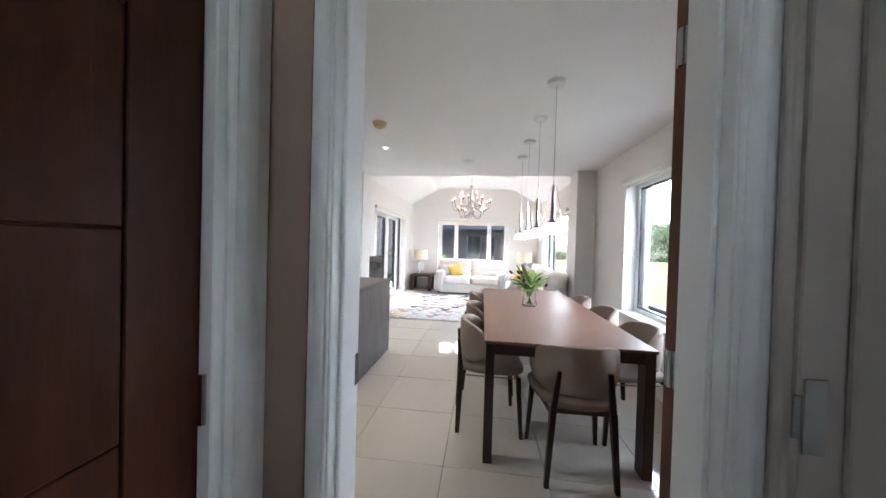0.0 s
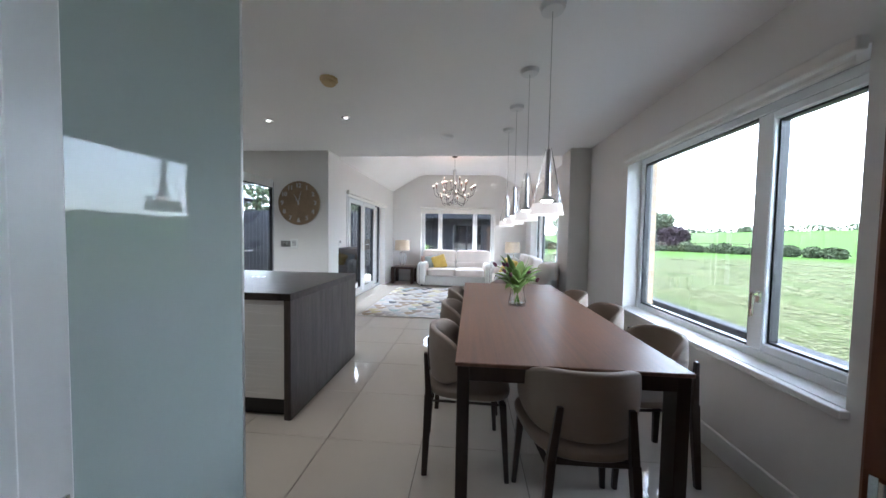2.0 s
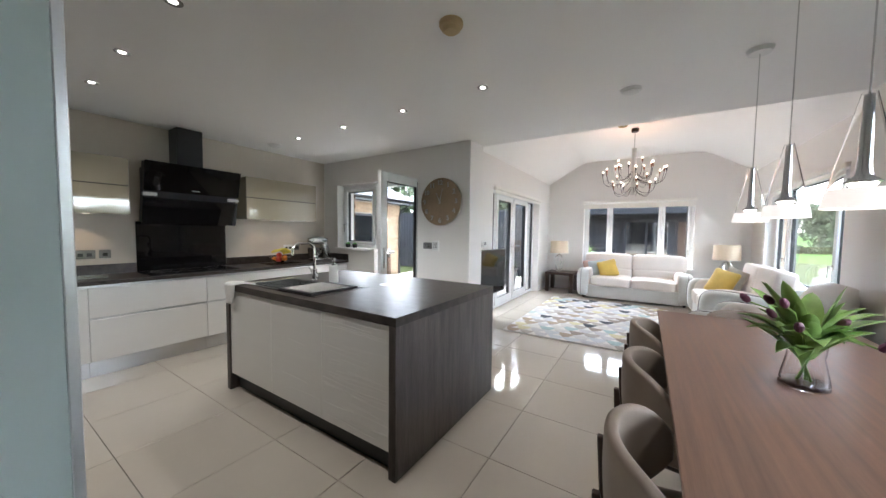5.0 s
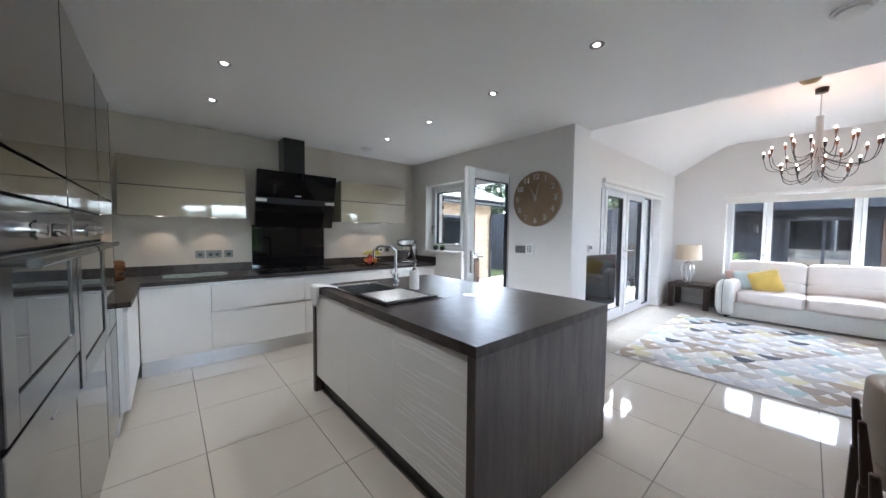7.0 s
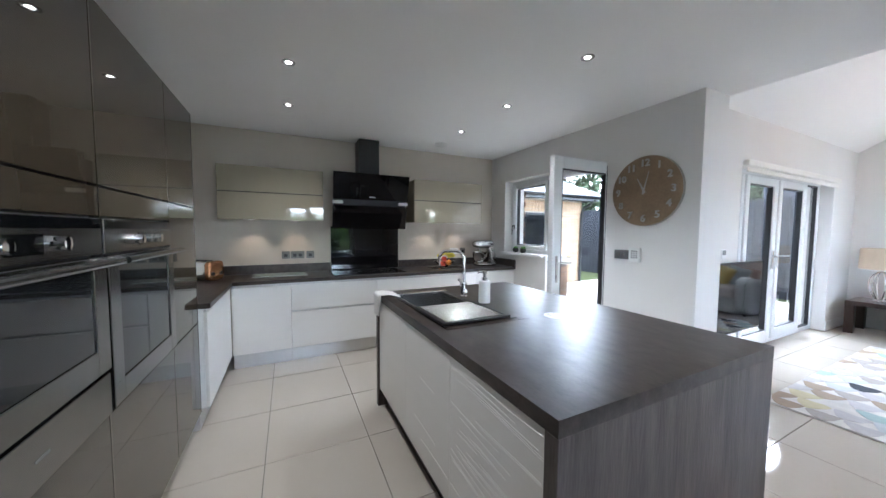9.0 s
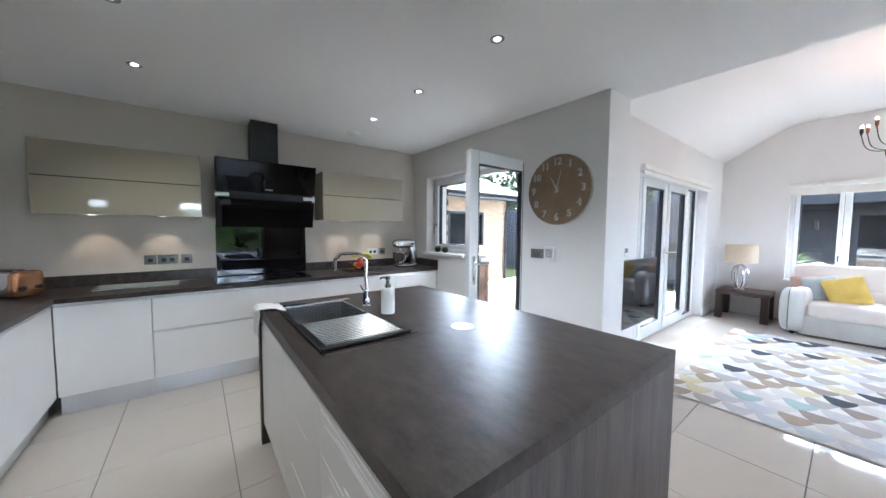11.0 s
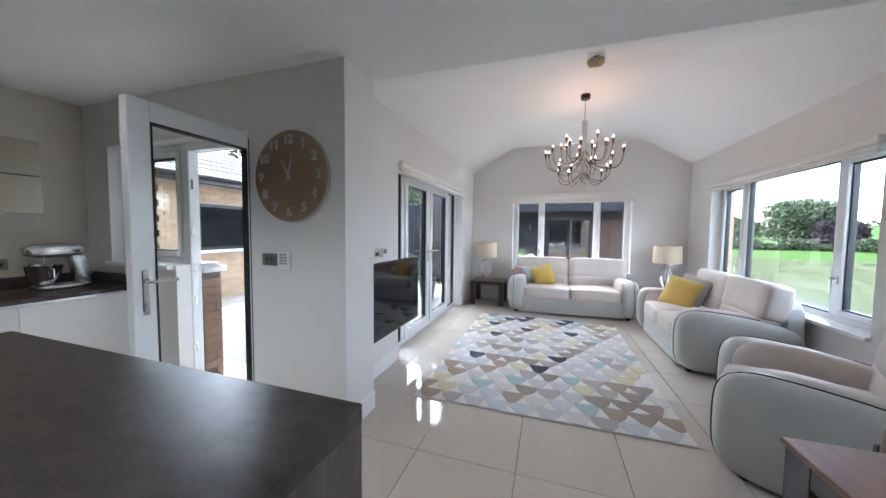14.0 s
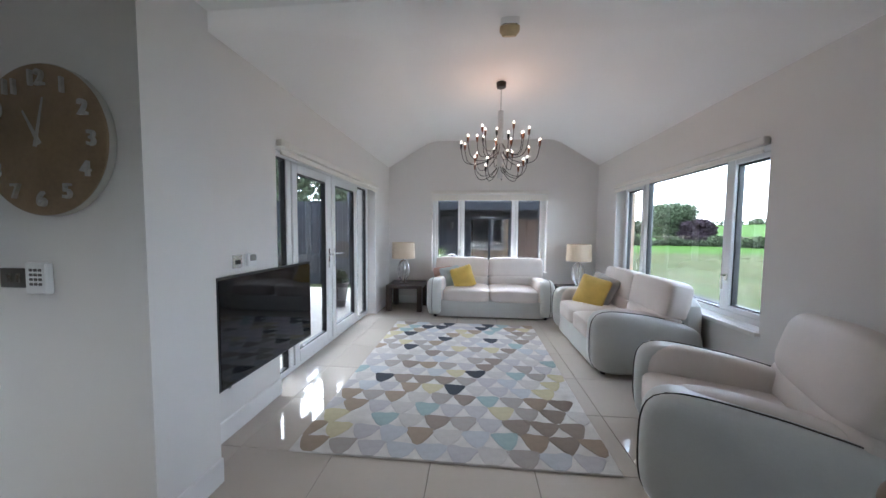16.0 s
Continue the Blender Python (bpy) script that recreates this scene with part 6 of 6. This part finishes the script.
# brick skin of the house
for nm, bx in (("brick_skin_east", [(XE + 0.21, XE + 0.28, 1.0, DW[0] - 0.0, GZ, TOP), (XE + 0.21, XE + 0.28, DW[1], EW[0], GZ, TOP), (XE + 0.21, XE + 0.28, EW[1], YN + 0.4, GZ, TOP), (XE + 0.21, XE + 0.28, DW[0], DW[1], DW[3], TOP), (XE + 0.21, XE + 0.28, EW[0], EW[1], EW[3], TOP), (XE + 0.21, XE + 0.28, DW[0], DW[1], GZ, DW[2] - 0.05), (XE + 0.21, XE + 0.28, EW[0], EW[1], GZ, EW[2] - 0.05)]),
               ("brick_skin_north", [(XL - 0.3, NW[0], YN + 0.3, YN + 0.40, GZ, TOP), (NW[1], XE + 0.28, YN + 0.3, YN + 0.40, GZ, TOP), (NW[0], NW[1], YN + 0.3, YN + 0.40, NW[3], TOP), (NW[0], NW[1], YN + 0.3, YN + 0.40, GZ, NW[2] - 0.05)])):
    tagged(link(nm, B(*bx), MORTAR), "buff brick outer skin of the house", "wall", kind="structure")


def brick_rows(holder, axis, at, out, a0, a1, z0, z1, gaps=(), keep=None, joined=None):
    """Bricks in half bond on a face; keep: the stretch whose bricks are pieces of their own."""
    bw, bh, j = 0.215, 0.065, 0.010
    me_full = {}
    rest = []
    z, row = z0 + j, 0
    rg = random.Random(2)
    while z + bh < z1:
        a = a0 - (0.5 * (bw + j) if row % 2 else 0)
        while a < a1:
            b0, b1 = max(a, a0), min(a + bw, a1)
            if b1 - b0 > 0.05 and not any(g[0] < (b0 + b1) / 2 < g[1] and g[2] < z + bh / 2 < g[3] for g in gaps):
                p = 0.008 + rg.uniform(-0.002, 0.002)
                if keep and keep[0] < a < keep[1] and keep[2] < z < keep[3]:
                    key = round(b1 - b0, 3)
                    if key not in me_full:
                        bm = B((0, key, 0, 0.012, 0, bh)) if axis == "x" else B((0, 0.012, 0, key, 0, bh))
                        me = bpy.data.meshes.new("brick")
                        bm.to_mesh(me)
                        bm.free()
                        me.materials.append(BRICK)
                        me_full[key] = me
                    o = new("brick", me_full[key])
                    o.parent = holder
                    t = at + (out * p if out > 0 else out * (p + 0.012)) - out * 0.008
                    o.location = (b0, t, z) if axis == "x" else (t, b0, z)
                else:
                    t0, t1 = sorted((at - out * 0.002, at + out * p))
                    rest.append((b0, b1, t0, t1, z, z + bh) if axis == "x" else (t0, t1, b0, b1, z, z + bh))
            a += bw + j
        z += bh + j
        row += 1
    if rest:
        vs, fs = [], []
        for x0, x1, y0, y1, q0, q1 in rest:
            i = len(vs)
            vs += [(x0, y0, q0), (x1, y0, q0), (x1, y1, q0), (x0, y1, q0), (x0, y0, q1), (x1, y0, q1), (x1, y1, q1), (x0, y1, q1)]
            fs += [(i, i + 3, i + 2, i + 1), (i + 4, i + 5, i + 6, i + 7), (i, i + 1, i + 5, i + 4), (i + 1, i + 2, i + 6, i + 5), (i + 2, i + 3, i + 7, i + 6), (i + 3, i, i + 4, i + 7)]
        me = bpy.data.meshes.new("brickwork")
        me.from_pydata(vs, [], fs)
        me.materials.append(joined or BRICKJ)
        o = tagged(new("brickwork", me), kind="stuff")
        o.parent = holder


BRICKJ = island_variant(BRICK)
SLATEJ = island_variant(SLATE)

for hold, w0, w1 in ((bpy.data.objects["brick_skin_east"], DW, EW),):
    for o_ in (w0, w1):
        brick_rows(hold, "x", o_[1], -1, XE + 0.212, XE + 0.284, o_[2], o_[3])

brick_rows(bpy.data.objects["brick_skin_north"], "x", YN + 0.40, 1, XL - 0.3, XE + 0.28, GZ, 2.5, ((NW[0], NW[1], NW[2] - 0.05, NW[3]),))

# brick outbuilding beyond the kitchen door
ob = thing("garage", "buff brick outbuilding with a slate hip roof and dark window", "building")
GX, GY0, GY1, GE = -7.40, 4.0, 10.95, 2.25
GWIN = (8.74, 10.0, 0.95, 1.87)
part("wall", B((GX - 5, GX - 0.0, GY0, GY1, GZ, GE)), MORTAR, ob)
part("soffit", B((GX - 5.3, GX + 0.3, GY0 - 0.3, GY1 + 0.3, GE, GE + 0.04)), BLACK, ob)
part("fascia", B((GX + 0.3, GX + 0.32, GY0 - 0.3, GY1 + 0.3, GE - 0.02, GE + 0.16), (GX - 5.3, GX + 0.32, GY1 + 0.3, GY1 + 0.32, GE - 0.02, GE + 0.16)), BLACK, ob)
part("gutter", tube([(GX + 0.37, GY0 - 0.3, GE + 0.10), (GX + 0.37, GY1 + 0.33, GE + 0.10)], 0.055, 10), BLACK, ob)
part("downpipe", tube([(GX + 0.36, GY1 + 0.2, GE + 0.08), (GX + 0.10, GY1 - 0.06, GE - 0.25), (GX + 0.06, GY1 - 0.06, GE - 0.4), (GX + 0.06, GY1 - 0.06, GZ + 0.1)], 0.035, 8), BLACK, ob)
gw = part("window", B((GX + 0.0, GX + 0.03, GWIN[0], GWIN[0] + 0.06, GWIN[2], GWIN[3]), (GX + 0.0, GX + 0.03, GWIN[1] - 0.06, GWIN[1], GWIN[2], GWIN[3]), (GX, GX + 0.03, GWIN[0], GWIN[1], GWIN[3] - 0.06, GWIN[3]), (GX, GX + 0.03, GWIN[0], GWIN[1], GWIN[2], GWIN[2] + 0.06)), BLACK, ob, "dark framed window")
part("pane", B((GX + 0.006, GX + 0.012, GWIN[0] + 0.06, GWIN[1] - 0.06, GWIN[2] + 0.06, GWIN[3] - 0.06)), OVENGLASS, gw, "dark blinded glass")
part("sill", B((GX, GX + 0.07, GWIN[0] - 0.08, GWIN[1] + 0.08, GWIN[2] - 0.06, GWIN[2] - 0.002), bev=0.006), CERAMIC, gw, "pale stone sill")
bm = bmesh.new()
rv = [bm.verts.new(c) for c in ((GX + 0.34, GY0 - 0.3, GE + 0.15), (GX + 0.34, GY1 + 0.34, GE + 0.15), (GX - 2.4, GY1 - 2.4, GE + 1.75), (GX - 2.4, GY0 + 2.4, GE + 1.75), (GX - 5.3, GY1 + 0.34, GE + 0.15))]
bm.faces.new((rv[0], rv[1], rv[2], rv[3])), bm.faces.new((rv[1], rv[4], rv[2]))
part("roof", bm, SLATE, ob, "dark slate roof")
vs, fs = [], []
ns = 13
for r in range(ns):
    u0, u1 = r / ns, (r + 1.12) / ns
    e0, e1 = GY0 - 0.3 + 2.7 * u0, GY1 + 0.34 - 2.74 * u0
    y = e0 + (0.15 if r % 2 else 0)
    while y < e1 - 0.05:
        y1_ = min(y + 0.292, e1)
        P3 = lambda u, yy, lift: (GX + 0.36 - 2.76 * u, yy, GE + 0.155 + 1.6 * u + lift)
        i = len(vs)
        vs += [P3(u0, y, 0.022), P3(u0, y1_, 0.022), P3(u1, y1_, 0.006), P3(u1, y, 0.006), P3(u0, y, 0.004), P3(u0, y1_, 0.004)]
        fs += [(i, i + 1, i + 2, i + 3), (i + 4, i + 5, i + 1, i)]
        y += 0.30
me = bpy.data.meshes.new("slates")
me.from_pydata(vs, [], fs)
me.materials.append(SLATEJ)
o = tagged(new("slates", me), kind="stuff")
o.parent = ob
brick_rows(ob, "y", GX, 1, 5.5, GY1, GZ, GE, ((GWIN[0] - 0.02, GWIN[1] + 0.02, GWIN[2] - 0.06, GWIN[3] + 0.02),), (8.0, 10.9, 0.9, 2.25))
PIERBRICK = island_variant(mat("brown_brick", (0.25, 0.155, 0.105), 0.9, var=0.3, scale=5, piece=0.9, bump=0.5, bscale=80))
skin = tagged(link("brick_skin_kitchen", B((XW - 0.3, -3.80, YL + 0.001, YL + 0.012, GZ, 0.985), (XW - 0.3, -4.64, YL + 0.001, YL + 0.012, 0.985, TOP), (-2.98, XL - 0.3, YL + 0.001, YL + 0.012, GZ, TOP),
                                           (-4.64, -2.98, YL + 0.001, YL + 0.012, 2.09, TOP), (-3.799, -3.794, 6.348, YL + 0.012, GZ, 0.985)), DARKMORTAR),
              "brown brick outer leaf round the kitchen door", "wall", kind="structure")
brick_rows(skin, "y", -3.794, 1, 6.348, YL + 0.012, GZ, 0.985, joined=PIERBRICK)
brick_rows(skin, "x", YL + 0.012, 1, XW - 0.3, -3.80, GZ, 0.985, joined=PIERBRICK)
brick_rows(skin, "x", YL + 0.012, 1, XW - 0.3, XL - 0.3, 0.985, TOP, ((-4.64, -2.98, 0.9, 2.09),), joined=PIERBRICK)
solo("stone_sill", B((-4.72, -3.76, 6.347, YL + 0.06, 0.986, 1.035), bev=0.006), CERAMIC, "pale stone outer sill of the kitchen window", "window sill")

# patio
patio = tagged(link("pavement", B((-7.38, XL - 0.3, YL + 0.01, 12.6, GZ - 0.02, -0.085)), DARKMORTAR), "pale sandstone paved patio", "patio", kind="structure")
solo("door_mat", B((-3.72, -3.08, 6.53, 6.98, -0.069, -0.050), bev=0.005), MATGREY, "flecked grey doormat outside the back door", "doormat")
pm = {}
rg = random.Random(8)
y = YL + 0.02
while y < 12.5:
    d = rg.choice((0.45, 0.6))
    x = -7.37 + rg.uniform(-0.3, 0)
    while x < XL - 0.32:
        w = rg.choice((0.45, 0.6, 0.9))
        x0, x1, y1_ = max(x, -7.37), min(x + w, XL - 0.31), min(y + d, 12.59)
        if x1 - x0 > 0.1:
            key = (round(x1 - x0 - 0.012, 3), round(y1_ - y - 0.012, 3))
            if key not in pm:
                bm = B((0, key[0], 0, key[1], 0, 0.03), bev=0.005, seg=1)
                me = bpy.data.meshes.new("paver")
                bm.to_mesh(me)
                bm.free()
                me.materials.append(PAVER)
                pm[key] = me
            o = new("paver", pm[key])
            o.parent = patio
            o.location = (x0, y, -0.10 + rg.uniform(-0.002, 0.003))
        x += w
    y += d

# dark fences and the outbuilding beyond the gable window
fc = thing("garden_fence", "dark grey vertical board garden fence", "fence")
for k in range(69):
    x = -14.0 + k * 0.152
    part("board", B((x, x + 0.145, 13.8, 13.822, GZ, 2.2)), GREYTIMBER, fc, smooth=None)
part("rail", B((-14, -3.6, 13.823, 13.87, 1.85, 1.95)), GREYTIMBER, fc)
sh = thing("outbuilding", "dark grey timber-clad outbuilding with glazed doors", "building")
part("wall", B((-4.2, 1.62, 15.02, 18, GZ, 2.2)), GREYTIMBER, sh)
for k in range(38):
    x = -4.2 + k * 0.15
    if not (-1.05 < x < 0.35 or 0.5 < x + 0.07 < 1.4):
        part("board", B((x, x + 0.142, 15.0, 15.02, GZ, 2.18)), GREYTIMBER, sh, smooth=None)
part("roof", B((-4.6, 2.0, 14.2, 18.4, 2.2, 2.75), bev=0.01), SLATE, sh, "dark slate roof with deep eaves")
part("fascia", B((-4.6, 2.0, 14.17, 14.2, 1.99, 2.19)), FASCIA, sh, "grey fascia board")
dd = part("door", B((-0.98, -0.90, 14.95, 15.02, GZ, 1.82), (0.25, 0.33, 14.95, 15.02, GZ, 1.82), (-0.90, 0.25, 14.95, 15.02, 1.75, 1.82), (-0.36, -0.30, 14.95, 15.02, GZ, 1.75)), GREYTIMBER, sh, "dark framed glazed doors")
part("pane", B((-0.90, -0.36, 14.985, 14.99, GZ, 1.75), (-0.30, 0.25, 14.985, 14.99, GZ, 1.75)), REFLGLASS, dd, "dark reflecting glass")
# Brown panels: the colour paints brick reflected in glass beside the doors.
BRICKREFL = mat("brown_timber_panel", (0.055, 0.038, 0.030), 0.7, var=0.25, scale=3, bump=0.3, bscale=40, stretch=(4, 4, 0.5), spec=0.15)
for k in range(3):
    part("panel", B((0.505 + k * 0.3, 0.80 + k * 0.3, 14.995, 15.018, GZ, 1.76), bev=0.004), BRICKREFL, sh, "brown panel coloured as brick reflected in glass")
part("lamp", B((-1.55, -1.47, 14.9, 15.0, 1.45, 1.65), bev=0.01), BLACK, sh, "black wall lamp")
pn = thing("potted_plant", "spiky green plant in a dark pot outside the window", "potted plant", m=pose(-1.62, 11.75, -0.08))
part("pot", lathe([(0, 0), (0.14, 0), (0.2, 0.4), (0.21, 0.45), (0.18, 0.45), (0.17, 0.4), (0, 0.4)], 24), TERRAC, pn)
part("trunk", tube([(0, 0, 0.4), (0.01, 0, 0.85)], 0.025, 8, 0.02), BARK, pn)
rnd = random.Random(4)
for k in range(34):
    a, e = rnd.uniform(0, 6.28), rnd.uniform(0.1, 1.3)
    out = Vector((math.cos(a), math.sin(a), 0))
    part("leaf", blade((0.01, 0, 0.83), out, 0.34 * math.cos(e) + 0.1, 0.02, 0.36 * math.sin(e) + 0.1, 0.14), STEMGREEN, pn, smooth=70)
tagged(link("paving_north", B((-2.72, 4.0, YN + 0.41, 15.0, GZ - 0.02, -0.085)), PAVER), "pale paving behind the house", "patio", kind="structure")
gc = thing("garden_chair", "white round-backed metal garden chair on the paving", "chair", m=pose(-1.36, 12.2, -0.085, 0, 0, 170))
part("seat", lathe([(0, 0.43), (0.19, 0.43), (0.205, 0.44), (0.205, 0.452), (0.19, 0.458), (0, 0.455)], 28), WHITEPL, gc)
part("backrest", tube([(0.19 * math.cos(a), -0.18 - 0.05 * math.sin(a), 0.45 + 0.47 * math.sin(a) ** 0.6) for a in np.linspace(0.02, 3.12, 19)], 0.011, 8), WHITEPL, gc)
for x in (-0.11, -0.037, 0.037, 0.11):
    part("slat", tube([(x, -0.19, 0.45), (x * 1.1, -0.225, 0.45 + 0.47 * (1 - (x / 0.19) ** 2) ** 0.3)], 0.006, 6), WHITEPL, gc)
for sx in (-1, 1):
    for sy in (-1, 1):
        part("leg", tube([(sx * 0.13, sy * 0.13, 0.44), (sx * 0.19, sy * 0.19, 0.0)], 0.011, 8), WHITEPL, gc)
pl = thing("planter", "tall dark planter with a small green shrub", "planter", m=pose(-3.28, 10.5, -0.085))
part("pot", lathe([(0, 0), (0.12, 0), (0.19, 0.49), (0.20, 0.52), (0.175, 0.52), (0.17, 0.48), (0, 0.46)], 28), TERRAC, pl)
me = leaves([(0, 0, 0.60, 0.17, 0.17, 0.14)], 500, 0.04, 21)
me.materials.append(LEAFH)
o = new("foliage", me)
o.parent = pl
tree("tree", -9.5, 17.5, 6.5, 2.8, LEAF, "leafy green tree behind the fence", 16000, 15, 0.11)
tree("tree", -13.5, 16.0, 6.0, 2.6, LEAF, "leafy green tree behind the fence", 16000, 16, 0.11)
tree("tree", -6.0, 19.5, 6.5, 2.8, LEAF, "leafy green tree behind the fence", 16000, 17, 0.11)
tree("tree", -17.5, 13.0, 6.5, 2.8, LEAF, "leafy green tree behind the fence", 14000, 18, 0.11)


# ---- floor tiles, last ----
TP, TXA, TYA = 0.607, -1.055, 6.162
tile_mesh = {}
xs = [TXA + k * TP for k in range(-7, 6)]
ys = [TYA + k * TP for k in range(-8, 9)]
for i, x in enumerate(xs):
    for j, y in enumerate(ys):
        x0, x1, y0, y1 = max(x, XW), min(x + TP, XE), max(y, 1.955), min(y + TP, YN)
        if x1 - x0 < 0.02 or y1 - y0 < 0.02 or (y0 > YL and x1 < XL):
            continue
        g = 0.0016
        key = (round(x1 - x0, 3), round(y1 - y0, 3))
        if key not in tile_mesh:
            bm = bmesh.new()
            w, d = key
            top = [bm.verts.new(v) for v in ((g + 0.001, g + 0.001, 0), (w - g - 0.001, g + 0.001, 0), (w - g - 0.001, d - g - 0.001, 0), (g + 0.001, d - g - 0.001, 0))]
            low = [bm.verts.new(v) for v in ((g, g, -0.005), (w - g, g, -0.005), (w - g, d - g, -0.005), (g, d - g, -0.005))]
            bm.faces.new(top)
            for a in range(4):
                bm.faces.new((low[a], low[(a + 1) % 4], top[(a + 1) % 4], top[a]))
            me = bpy.data.meshes.new("tile")
            bm.to_mesh(me)
            bm.free()
            me.materials.append(TILE)
            tile_mesh[key] = me
        t = new("tile", tile_mesh[key])
        t.parent = floor
        t.location = (x0, y0, 0)
